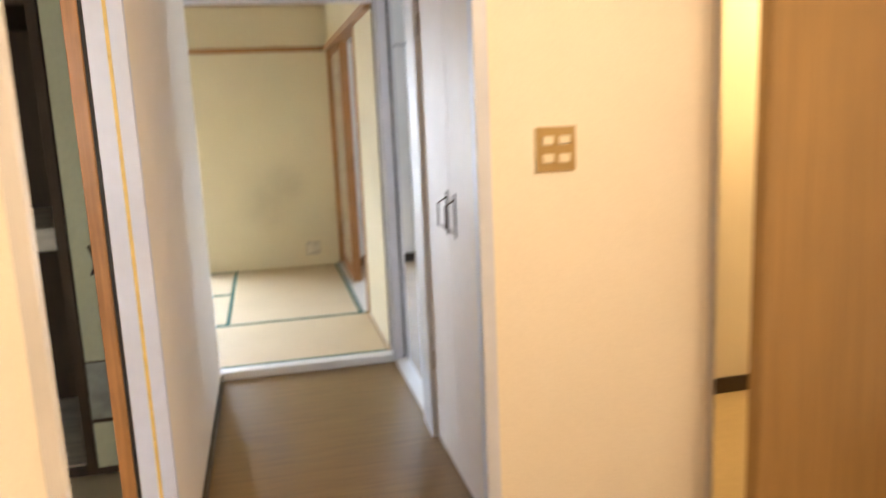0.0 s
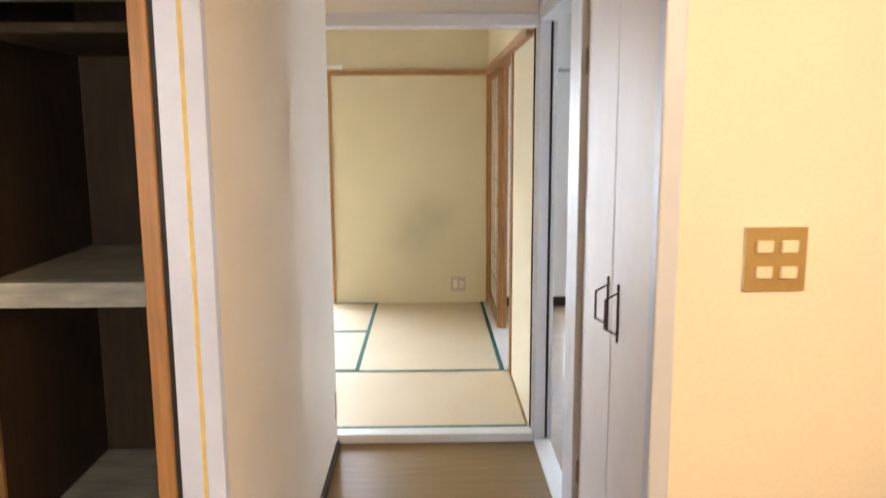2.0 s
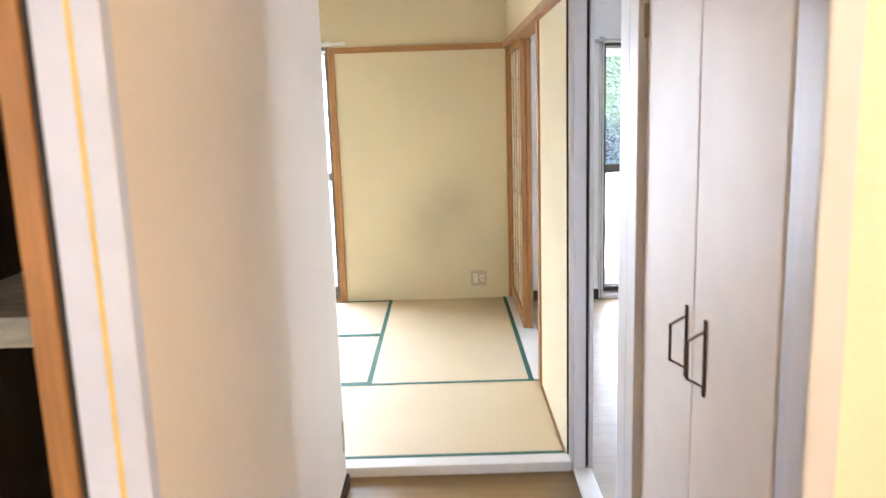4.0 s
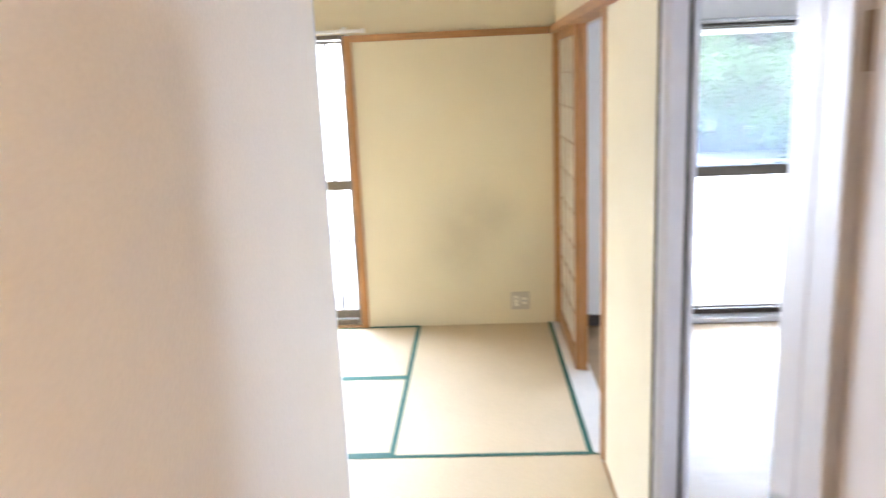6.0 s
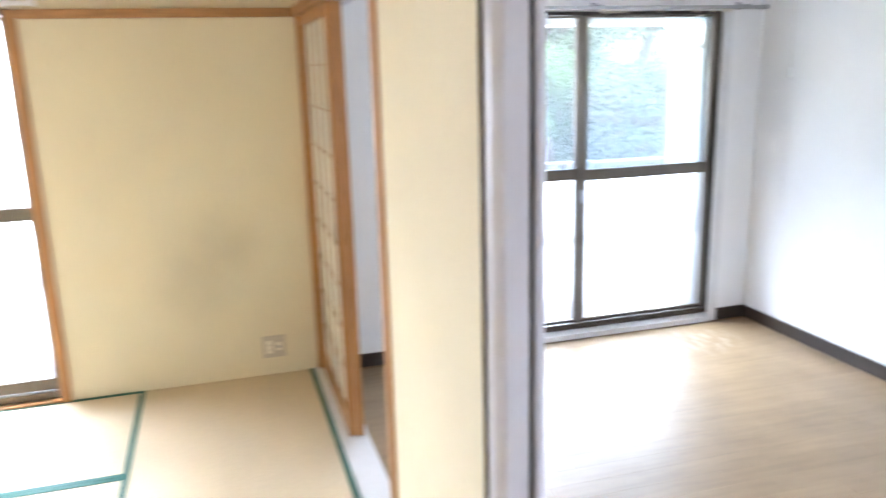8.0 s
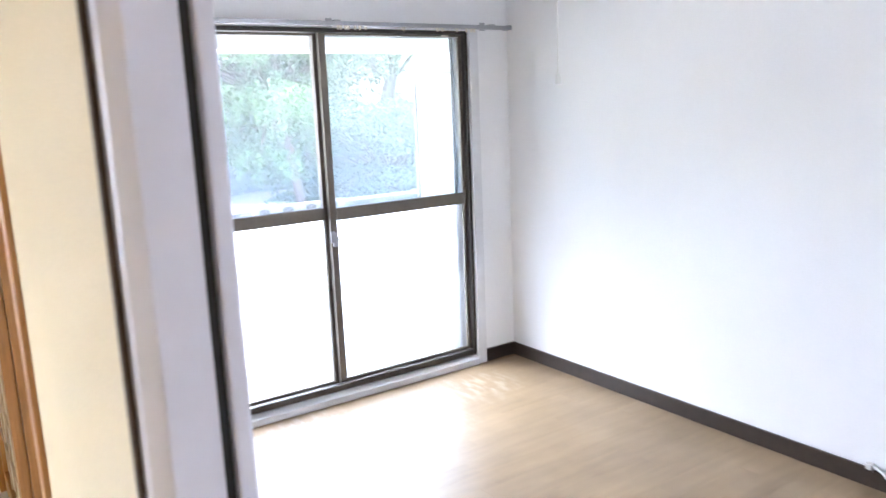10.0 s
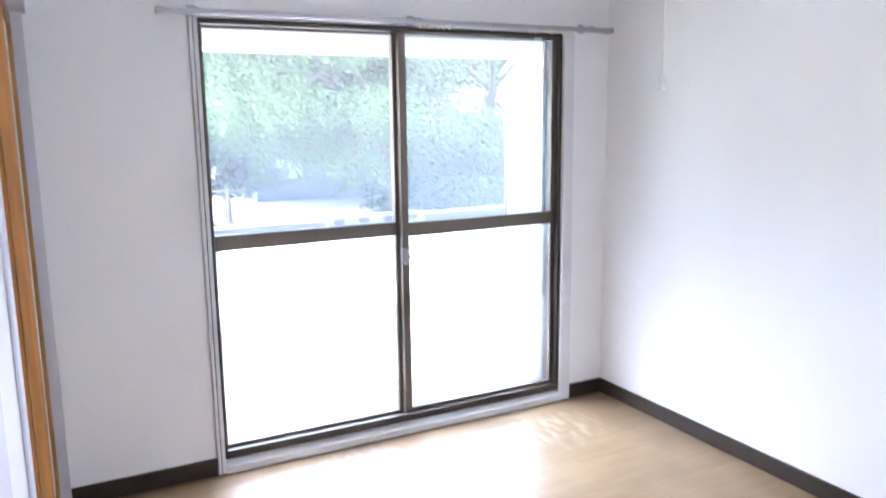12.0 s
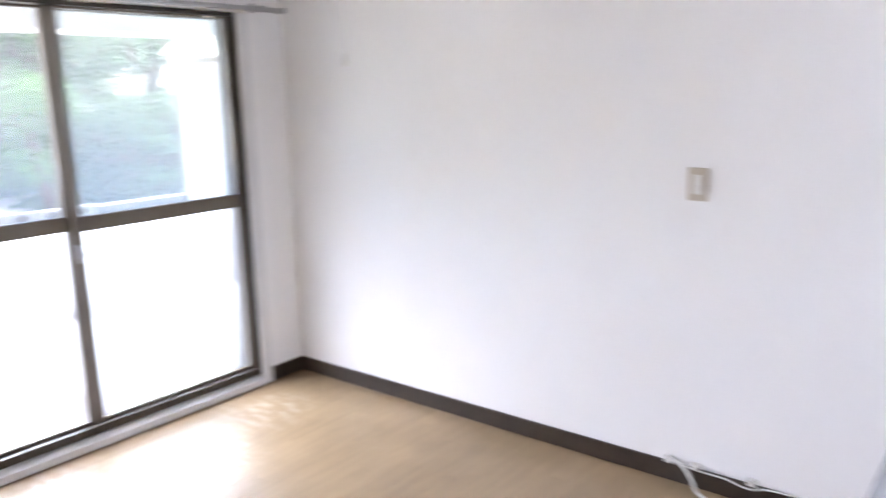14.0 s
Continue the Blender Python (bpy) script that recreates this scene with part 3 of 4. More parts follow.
def door_frame_living():
    ob = thing("door_frame", "white painted frame between hall and living room", "door frame", kind=S)
    part("post", boxes((0.03, 1.348, 0, 0.115, 1.432, H - 0.001), bevel=0.004), M_TRIM, ob)
    part("jamb", boxes((0.032, 1.437, 0, 0.13, 1.535, H - 0.001), bevel=0.006), M_TRIM, ob)
    part("sill", boxes((0.045, 1.536, 0, 0.116, YD - 0.006, 0.018), bevel=0.004), M_CASING, ob, "bright white sill with a sliding groove")
    part("lintel", boxes((0.045, 1.536, 1.86, 0.13, YD - 0.006, 1.91), bevel=0.003), M_TRIM, ob)


def door_frame_side_room():
    ob = thing("door_frame", "white door frame with honey wood inner post", "door frame", kind=S)
    part("jamb", boxes((-0.8765, 0.500, 0, -0.8405, 0.53, 1.86), bevel=0.002), M_LILAC, ob)
    part("jamb", boxes((-0.930, 0.504, 0, -0.886, 0.53, 1.86), bevel=0.002), M_LILAC, ob)
    part("groove", boxes((-0.886, 0.505, 0, -0.8765, 0.53, 1.86)), M_YELLOWED, ob, "yellowed groove")
    # solid black strip stands in for the shade between jamb and post
    part("dark_strip", boxes((-0.9403, 0.507, 0, -0.9305, 0.53, 1.86)), M_BLACK, ob, "black shadow gap")
    part("post", boxes((-0.976, 0.497, 0.035, -0.9405, 0.53, 1.9), bevel=0.003), M_WOOD, ob, "honey brown wooden post")
    part("post", boxes((XL - 0.12, -0.525, 0, XL + 0.022, -0.50, 1.86), bevel=0.003), M_TRIM, ob)
    part("lintel", boxes((-0.97, -0.50, 1.82, XL + 0.008, 0.50, 1.858), bevel=0.003), M_TRIM, ob)


door_frame_tatami()
door_frame_living()
door_frame_side_room()
solid("trim_switch_wall_end", boxes((-0.025, 0.342, 0, 0.0135, 0.386, H - 0.001), (0.0, 0.386, 0, 0.0135, 0.449, H - 0.001), (0.052, 0.4505, 0, 0.078, 0.588, 1.949), bevel=0.005), M_LILAC, "white painted corner post beside the folding doors", "trim", S)
solid("trim_washroom_casing", boxes((0.636, 0.344, 0, 0.657, 0.455, 1.98), bevel=0.003), M_TRIM, "narrow white casing of the washroom doorway", "trim", S)


def folding_door():
    ob = thing("folding_door", "white laminate folding closet doors, closed, with dark handles", "folding door")
    for y0, y1, yh in ((0.592, 0.964, 0.892), (0.968, 1.344, 1.002)):
        leaf = part("door", boxes((0.050, y0, 0.012, 0.076, y1, 1.945), bevel=0.004), M_PANEL, ob)
        handle = part("handle", boxes((0.045, yh - 0.004, 0.885, 0.050, yh + 0.004, 1.035), bevel=0.002), M_BLACKMETAL, leaf, "dark bronze bracket handle")
        hx = 0.016
        bm = bmesh.new()
        cyl(bm, (0.046, yh, 1.012), (hx, yh, 0.995), 0.0024)
        cyl(bm, (0.046, yh, 0.905), (hx, yh, 0.922), 0.0024)
        cyl(bm, (hx, yh, 0.997), (hx, yh, 0.920), 0.0030)
        handle_grip = new("grip", mesh_of(bm, "grip", M_COPPER, True))
        handle_grip.parent = leaf
    for z in (0.29, 1.578):
        bm = boxes((0.047, 1.332, z, 0.0498, 1.344, z + 0.075), bevel=0.0008)
        cyl(bm, (0.047, 1.3445, z), (0.047, 1.3445, z + 0.075), 0.0035)
        part("hinge", bm, M_TAUPE, ob, "slim taupe steel hinge")
    return ob


folding_door()
solid("closet_lining", boxes((0.085, 0.46, 0, 0.09, 1.35, 1.95)), M_CREAM, "closet wall behind the folding doors", "wall", S)


def brown_door():
    ob = thing("door", "brown wood-veneer washroom door standing ajar", "door", at=(1.335, 0.352, 0))
    part("leaf", boxes((-0.795, -0.036, 0.01, -0.004, 0.0, 1.97), bevel=0.002), M_DOOR, ob)
    part("edge_band", boxes((-0.799, -0.035, 0.01, -0.7955, -0.001, 1.97)), M_DOOR, ob)
    ob.rotation_euler = (0, 0, radians(19.5))


brown_door()


# ---- windows ----
def sash(ob, x0, x1, y, z0, z1, zm, upper, lower, stile=0.035, rail=0.055, stile2=None):
    x2 = x1 - (stile2 or stile)
    s = part("sash", boxes((x0, y - 0.014, z0, x0 + stile, y + 0.014, z1), (x2, y - 0.014, z0, x1, y + 0.014, z1),
                           (x0 + stile, y - 0.013, z0, x2, y + 0.013, z0 + rail), (x0 + stile, y - 0.013, z1 - 0.012, x2, y + 0.013, z1), bevel=0.002), M_BRONZE, ob)
    part("mid_rail", boxes((x0 + stile, y - 0.016, zm - 0.031, x2, y + 0.012, zm + 0.031), bevel=0.003), M_BRONZE, s)
    for nm, za, zb, mt in (("pane", zm + 0.027, z1 - 0.008, upper), ("pane", z0 + rail - 0.005, zm - 0.027, lower)):
        p = part(nm, boxes((x0 + stile - 0.004, y - 0.002, za, x2 + 0.004, y + 0.002, zb)), mt, s, "clear glass pane" if mt is M_PANE else "milky frosted glass pane")
        p.visible_shadow = False
    return s


def window_living():
    ob = thing("window_1", "bronze aluminium sliding balcony window, frosted below, closed", "window", kind=S, at=(0.06, 0, 0))
    part("window_frame", boxes((0.657, YF + 0.005, 0.054, 0.668, YF + 0.13, 1.829), (2.327, YF + 0.005, 0.054, 2.346, YF + 0.13, 1.829),
                               (0.668, YF + 0.005, 1.810, 2.327, YF + 0.13, 1.829), (0.668, YF + 0.005, 0.054, 2.327, YF + 0.028, 0.088), (0.668, YF + 0.028, 0.054, 2.327, YF + 0.13, 0.062), bevel=0.002), M_FRAME, ob)
    part("track", boxes((0.668, YF + 0.066, 0.062, 2.327, YF + 0.070, 0.072), (0.668, YF + 0.105, 0.062, 2.327, YF + 0.109, 0.072)), M_FRAME, ob)
    sash(ob, 0.668, 1.523, YF + 0.088, 0.063, 1.812, 0.951, M_PANE, M_FROST, 0.017, 0.024, 0.038)
    right = sash(ob, 1.498, 2.330, YF + 0.048, 0.063, 1.812, 0.948, M_PANE, M_FROST, 0.034, 0.040, 0.023)
    bm = boxes((1.502, YF + 0.018, 0.79, 1.525, YF + 0.034, 0.86), bevel=0.003)
    cyl(bm, (1.513, YF + 0.014, 0.825), (1.513, YF + 0.034, 0.825), 0.017, 16)
    box(bm, 1.485, YF + 0.010, 0.813, 1.507, YF + 0.018, 0.87, 0.003)
    part("crescent_lock", bm, M_GREY, right, "grey metal crescent lock")
    part("sticker", boxes((2.20, YF + 0.0325, 1.801, 2.245, YF + 0.0335, 1.809)), M_IVORY, right, "small white sticker")
    scr = part("insect_screen", boxes((1.49, YF + 0.112, 0.075, 1.505, YF + 0.122, 1.81), (2.310, YF + 0.112, 0.075, 2.326, YF + 0.122, 1.81), (1.505, YF + 0.112, 0.075, 2.310, YF + 0.122, 0.09), (1.505, YF + 0.112, 1.80, 2.310, YF + 0.122, 1.81)), M_BRONZE, ob, "insect screen frame")
    part("mesh", boxes((1.505, YF + 0.1165, 0.09, 2.310, YF + 0.1175, 1.80)), M_MESH, scr, "fine grey insect mesh").visible_shadow = False
    part("casing", boxes((0.624, YF - 0.012, 0, 0.637, YF + 0.03, 1.832), bevel=0.002), M_CASING, ob, "white painted casing")
    part("casing", boxes((0.641, YF - 0.008, 0, 0.656, YF + 0.03, 1.832), bevel=0.002), M_CASING, ob, "white painted casing")
    part("casing", boxes((2.347, YF - 0.012, 0, 2.404, YF + 0.03, 1.832), bevel=0.002), M_CASING, ob, "white painted casing")
    # solid black strip stands in for the shade between the two casings
    part("dark_strip", boxes((0.6372, YF - 0.004, 0, 0.6408, YF + 0.03, 1.832)), M_BLACK, ob, "dark shadow gap")
    bm = boxes((0.656, YF - 0.018, 0, 2.347, YF + 0.029, 0.053))
    for v in bm.verts:
        if v.co.y < YF and v.co.z > 0.02:
            v.co.z = 0.031
    part("window_sill", bm, M_CASING, ob, "white painted sill, scuffed, sloping to the room")


def window_tatami():
    ob = thing("window_2", "bronze aluminium sliding window with frosted panes, closed", "window", kind=S)
    part("window_frame", boxes((-2.93, YT + 0.03, 0.05, -2.90, YT + 0.13, 1.86), (-1.232, YT + 0.03, 0.05, -1.212, YT + 0.13, 1.86),
                               (-2.90, YT + 0.03, 1.835, -1.242, YT + 0.13, 1.86), (-2.90, YT + 0.03, 0.05, -1.242, YT + 0.13, 0.085), bevel=0.002), M_BRONZE, ob)
    sash(ob, -2.90, -2.05, YT + 0.10, 0.09, 1.825, 0.955, M_FROST, M_FROST, 0.03)
    sash(ob, -2.10, -1.232, YT + 0.065, 0.09, 1.825, 0.955, M_FROST, M_FROST, 0.012)
    part("screen_stile", boxes((-1.345, YT + 0.040, 0.10, -1.322, YT + 0.050, 1.825)), M_BRONZE, ob, "grey inner stile")
    part("post", boxes((-1.212, YT - 0.02, TZ, -1.166, YT + 0.03, 1.85), bevel=0.003), M_WOOD, ob, "honey brown wooden window post")
    part("window_sill", boxes((-2.93, YT - 0.015, 0.0, -1.213, YT + 0.03, 0.05), bevel=0.003), M_WOODH, ob)
    part("post", boxes((-2.99, YT - 0.02, TZ, -2.93, YT + 0.03, 1.85), bevel=0.003), M_WOOD, ob)


window_living()
window_tatami()
# unseen side room window, added as an opening for the fill lamp
win3 = thing("added_window_3", "unseen bronze side room window, added to hold the fill lamp", "window", kind=S)
part("window_frame", boxes((-1.73, -2.09, 0.95, -1.695, -2.01, 1.85), (-1.055, -2.09, 0.95, -1.02, -2.01, 1.85), (-1.695, -2.09, 0.95, -1.055, -2.01, 0.985), (-1.695, -2.09, 1.815, -1.055, -2.01, 1.85), (-1.39, -2.05, 0.985, -1.36, -2.025, 1.815)), M_BRONZE, win3)
for xa, xb in ((-1.695, -1.39), (-1.36, -1.055)):
    part("pane", boxes((xa, -2.04, 0.985, xb, -2.036, 1.815)), M_FROST, win3).visible_shadow = False


# unseen window, added only to give the kitchen fill lamp an opening
win4 = thing("added_window_4", "unseen bronze kitchen window, added to hold the fill lamp", "window", kind=S)
part("window_frame", boxes((XE + 0.01, 1.64, 1.11, XE + 0.10, 1.665, 1.85), (XE + 0.01, 2.135, 1.11, XE + 0.10, 2.16, 1.85), (XE + 0.01, 1.665, 1.11, XE + 0.10, 2.135, 1.135), (XE + 0.01, 1.665, 1.825, XE + 0.10, 2.135, 1.85)), M_BRONZE, win4)
part("pane", boxes((XE + 0.05, 1.665, 1.135, XE + 0.054, 2.135, 1.825)), M_FROST, win4).visible_shadow = False


def curtain_rail(name, x0, x1, y, z, mat, label):
    ob = thing(name, label, "curtain rail")
    for dy in (0, 0.03):
        part("rail", boxes((x0, y - 0.008 - dy, z - 0.009, x1, y + 0.008 - dy, z + 0.009), bevel=0.003), mat, ob)
        for x in (x0, x1):
            part("end_cap", boxes((x - 0.012, y - 0.011 - dy, z - 0.012, x + 0.012, y + 0.011 - dy, z + 0.012), bevel=0.003), mat, ob)
    n = 3
    for i in range(n):
        x = x0 + 0.12 + (x1 - x0 - 0.24) * i / (n - 1)
        part("bracket", boxes((x - 0.015, y - 0.042, z + 0.009, x + 0.015, y + 0.05, z + 0.014), (x - 0.015, y + 0.044, z - 0.01, x + 0.015, y + 0.05, z + 0.03)), mat, ob)
    return ob


rail = curtain_rail("curtain_rail", 0.575, 2.622, YF - 0.051, 1.842, M_ALU, "double silver aluminium curtain rail above the window")
for x in (1.605, 1.62, 1.645, 1.66, 1.695, 1.72, 1.75, 1.96, 2.16, 2.19, 2.28, 2.34, 2.37, 2.39):
    bm = bmesh.new()
    cyl(bm, (x, YF - 0.081, 1.833), (x, YF - 0.081, 1.819), 0.006, 10)
    bmesh.ops.create_uvsphere(bm, u_segments=8, v_segments=6, radius=0.006, matrix=Matrix.Translation((x, YF - 0.081, 1.819)))
    part("runner", bm, M_IVORY, rail, "white plastic runner", True)
curtain_rail("curtain_rail", -3.0, -1.085, YT - 0.051, 1.873, M_CASING, "double white curtain rail above the tatami room window")


# ---- paper sliding doors ----
def shoji(y0, y1, x, label):
    ob = thing("shoji_door", label, "sliding door", group="paper sliding doors")
    z0, z1 = 0.052, 1.812
    for a, b in ((y0, y0 + 0.045), (y1 - 0.035, y1)):
        part("stile", boxes((x - 0.015, a, z0, x + 0.015, b, z1), bevel=0.002), M_WOOD, ob)
    for a, b in ((z0, z0 + 0.09), (z1 - 0.045, z1)):
        part("rail", boxes((x - 0.0145, y0 + 0.045, a, x + 0.0145, y1 - 0.035, b), bevel=0.002), M_WOODH, ob)
    ya, yb, za, zb = y0 + 0.045, y1 - 0.035, z0 + 0.09, z1 - 0.045
    for i in range(1, 4):
        y = ya + (yb - ya) * i / 4
        part("lattice_bar", boxes((x - 0.007, y - 0.003, za, x - 0.0005, y + 0.003, zb)), M_PALEPINE, ob, "pale bare pine bar")
    for i in range(1, 9):
        z = za + (zb - za) * i / 9
        part("lattice_bar", boxes((x - 0.0085, ya, z - 0.003, x - 0.0005, yb, z + 0.003)), M_PALEPINE, ob, "pale bare pine bar")
    part("paper", boxes((x, ya - 0.01, za - 0.01, x + 0.0015, yb + 0.01, zb + 0.01)), M_PAPER, ob, "cream paper, slightly slack")
    part("finger_pull", boxes((x - 0.0165, y0 + 0.012, 0.88, x - 0.0152, y0 + 0.033, 0.97)), M_CLOSET, ob)
    return ob


shoji(4.155, YT - 0.035, 0.055, "honey wood paper sliding door with fine lattice, slid open")
shoji(4.145, YT - 0.04, 0.087, "second honey wood paper door behind the first")
frame_sh = thing("door_frame", "honey wood frame of the paper doors with a pale sill", "door frame", kind=S)
part("post", boxes((0.023, 3.202, TZ, 0.094, 3.26, 1.858), bevel=0.003), M_WOOD, frame_sh)
part("post", boxes((0.02, YT - 0.033, TZ, 0.097, YT - 0.002, 1.811), bevel=0.002), M_WOOD, frame_sh)
part("sill", boxes((0.001, 3.262, 0.0, 0.122, YT - 0.002, 0.048), bevel=0.002), M_CASING, frame_sh, "pale worn sill with two grooves")
part("casing", boxes((0.0945, 3.17, 0.0, 0.100, 3.26, 1.80), (0.0985, 3.17, 1.816, 0.150, YF - 0.002, 1.88), (0.0985, YF - 0.055, 0, 0.137, YF - 0.013, 1.816), bevel=0.002), M_TRIM, frame_sh, "white painted casing")


solid("trim_mat_edge", boxes((0.026, YD + 0.08, 0, XT - 0.0005, 3.20, TZ + 0.001), bevel=0.001), M_WOODH, "narrow wooden strip between mats and wall", "trim", S)


# ---- straw mats ----
def mat_thing(cx, cy, along_y, L, W, label):
    ob = thing("tatami_mat", label, "tatami mat", group="straw mats of the tatami room", at=(cx, cy, 0))
    ob.rotation_euler = (0, 0, radians(90) if along_y else 0)
    part("mat", boxes((-L / 2 + 0.001, -W / 2 + 0.001, -0.015, L / 2 - 0.001, W / 2 - 0.001, TZ), bevel=0.003), M_RUSH, ob)
    for s in (-1, 1):
        a, b = sorted((s * (W / 2 - 0.025), s * (W / 2 - 0.0005)))
        part("border", boxes((-L / 2 + 0.001, a, TZ - 0.006, L / 2 - 0.001, b, TZ + 0.0025), bevel=0.001), M_BORDER, ob, "green cloth border")
    return ob


W = 0.86
mat_thing(-W / 2, YT - W, True, 2 * W, W, "woven straw mat with green cloth borders beside the paper doors")
for i in range(2):
    mat_thing(-2 * W, YT - W * (i + 0.5), False, 2 * W, W, "woven straw mat with green cloth borders under the window")
mat_thing(-W + 0.012, YT - 2.5 * W, False, 2 * W + 0.024, W, "woven straw mat with green borders behind the door sill")
mat_thing(-3.5 * W + 0.0, YT - W, True, 2 * W, W, "woven straw mat with green cloth borders")
mat_thing(-3 * W, YT - 2.5 * W, False, 2 * W, W, "woven straw mat with green cloth borders")


# ---- fittings ----
def switch_plate_four():
    ob = thing("light_switch", "square brushed gold plate with four ivory rocker switches", "light switch")
    part("backing", boxes((0.1305, 0.3434, 1.1355, 0.2395, 0.3518, 1.2505), bevel=0.002), M_IVORY, ob, "ivory backing plate")
    part("plate", boxes((0.132, 0.3415, 1.137, 0.239, 0.3432, 1.250), bevel=0.0006), M_GOLD, ob)
    for x in (0.163, 0.207):
        for z in (1.170, 1.216):
            part("rocker", boxes((x - 0.015, 0.335, z - 0.011, x + 0.015, 0.342, z + 0.011), bevel=0.003), M_IVORY, ob, "ivory rocker switch")


def switch_plate_living():
    ob = thing("light_switch", "beige wall plate with two small white switches", "light switch")
    part("plate", boxes((XE - 0.009, 2.880, 1.053, XE - 0.0005, 2.948, 1.166), bevel=0.003), M_PLATE, ob)
    part("insert", boxes((XE - 0.011, 2.898, 1.076, XE - 0.009, 2.930, 1.143), bevel=0.0008), M_CORD, ob)
    for z in (1.095, 1.125):
        part("rocker", boxes((XE - 0.016, 2.905, z - 0.011, XE - 0.011, 2.924, z + 0.011), bevel=0.002), M_CORD, ob, "white switch")


def wall_outlet():
    ob = thing("wall_outlet", "grey-beige double outlet plate low on the plaster wall", "wall outlet")
    x, z, y = -0.198, 0.19, YT
    part("plate", boxes((x - 0.058, y - 0.008, z - 0.058, x + 0.058, y - 0.0005, z + 0.058), bevel=0.003), M_PLATE, ob)
    part("insert", boxes((x - 0.040, y - 0.011, z - 0.034, x - 0.010, y - 0.008, z + 0.034), bevel=0.001), M_IVORY, ob, "white socket insert")
    part("insert", boxes((x + 0.010, y - 0.010, z - 0.022, x + 0.038, y - 0.008, z + 0.022), bevel=0.001), M_IVORY, ob, "pale aerial socket")
    bm = bmesh.new()
    cyl(bm, (x + 0.024, y - 0.016, z), (x + 0.024, y - 0.010, z), 0.007, 12)
    part("jack", bm, M_GREY, ob)
    for k in (-0.013, 0.013):
        part("slot", boxes((x - 0.030, y - 0.0115, z + k - 0.005, x - 0.0285, y - 0.0108, z + k + 0.005), (x - 0.022, y - 0.0115, z + k - 0.005, x - 0.0205, y - 0.0108, z + k + 0.005)), M_BLACK, ob)


switch_plate_four()
switch_plate_living()
wall_outlet()

pull = thing("pull_cord", "white lamp pull cord with a small white knob", "pull cord", at=(1.395, 3.28, H))
part("cord", tube(((0, 0, 0), (0.001, 0, -0.4), (0, 0.001, -0.83)), 0.0016, 6), M_CORD, pull)
bm = bmesh.new()
cyl(bm, (0, 0, -0.855), (0, 0, -0.825), 0.009, 12, 0.005)
part("knob", bm, M_CORD, pull, "white plastic knob", True)
bm = bmesh.new()
cyl(bm, (0, 0, -0.045), (0, 0, 0), 0.05, 24)
part("ceiling_rose", bm, M_IVORY, pull)

lamp = thing("ceiling_lamp", "round milky ceiling lamp, lit warm", "ceiling lamp", at=(0.42, -1.42, H))
bm = bmesh.new()
cyl(bm, (0, 0, -0.04), (0, 0, 0), 0.08, 24)
part("base", bm, M_IVORY, lamp)
bm = bmesh.new()
bmesh.ops.create_uvsphere(bm, u_segments=20, v_segments=10, radius=0.11, matrix=Matrix.Translation((0, 0, -0.055)) @ Matrix.Diagonal((1, 1, 0.35, 1)))
part("globe", bm, M_GLOBE, lamp, "milky glass bowl", True)


# ---- kitchen counter ----
def kitchen_counter():
    ob = thing("kitchen_counter", "stainless steel kitchen counter on a pale cabinet", "kitchen counter")
    part("worktop", boxes((0.955, 1.565, 0.79, 2.05, 2.14, 0.82), bevel=0.006), M_STEEL, ob, "stainless steel top with a raised rim")
    bm = bmesh.new()
    for a in range(28):
        t0, t1 = 2 * math.pi * a / 28, 2 * math.pi * (a + 1) / 28
        c = Vector((1.30, 1.92, 0.823))
        cyl(bm, c + Vector((0.17 * math.cos(t0), 0.15 * math.sin(t0), 0)), c + Vector((0.17 * math.cos(t1), 0.15 * math.sin(t1), 0)), 0.006, 8)
    part("rim", bm, M_STEEL, ob, "pressed ring in the steel", True)
    part("body", boxes((0.97, 1.565, 0.08, 2.04, 2.11, 0.79), (1.05, 1.565, 0, 2.03, 2.01, 0.08)), M_PANEL, ob)
    for x0, x1 in ((0.975, 1.503), (1.507, 2.035)):
        d = part("cabinet_door", boxes((x0, 2.11, 0.10, x1, 2.128, 0.78), bevel=0.002), M_PANEL, ob)
        part("handle", boxes((x1 - 0.09, 2.128, 0.74, x1 - 0.02, 2.138, 0.755), bevel=0.002), M_ALU, d)


kitchen_counter()

cable = thing("telephone_cable", "loose white cable clipped along the dark skirting", "cable")
part("cord", tube(((XE - 0.016, 2.990, 0.089), (XE - 0.02, 2.930, 0.081), (XE - 0.022, 2.870, 0.074), (XE - 0.018, 2.770, 0.071), (XE - 0.02, 2.690, 0.059), (XE - 0.016, 2.590, 0.077), (XE - 0.016, 2.270, 0.079)), 0.003), M_CORD, cable)
part("strap", tube(((XE - 0.016, 2.960, 0.087), (XE - 0.03, 2.920, 0.077), (XE - 0.05, 2.880, 0.050), (XE - 0.06, 2.855, 0.012), (XE - 0.08, 2.810, 0.006), (XE - 0.12, 2.720, 0.006)), 0.006), M_CORD, cable, "flat grey strap")
for y in (2.98, 2.88, 2.68):
    part("clip", boxes((XE - 0.026, y - 0.014, 0.073, XE - 0.0005, y + 0.014, 0.095), bevel=0.003), M_CORD, cable, "white plastic clip")

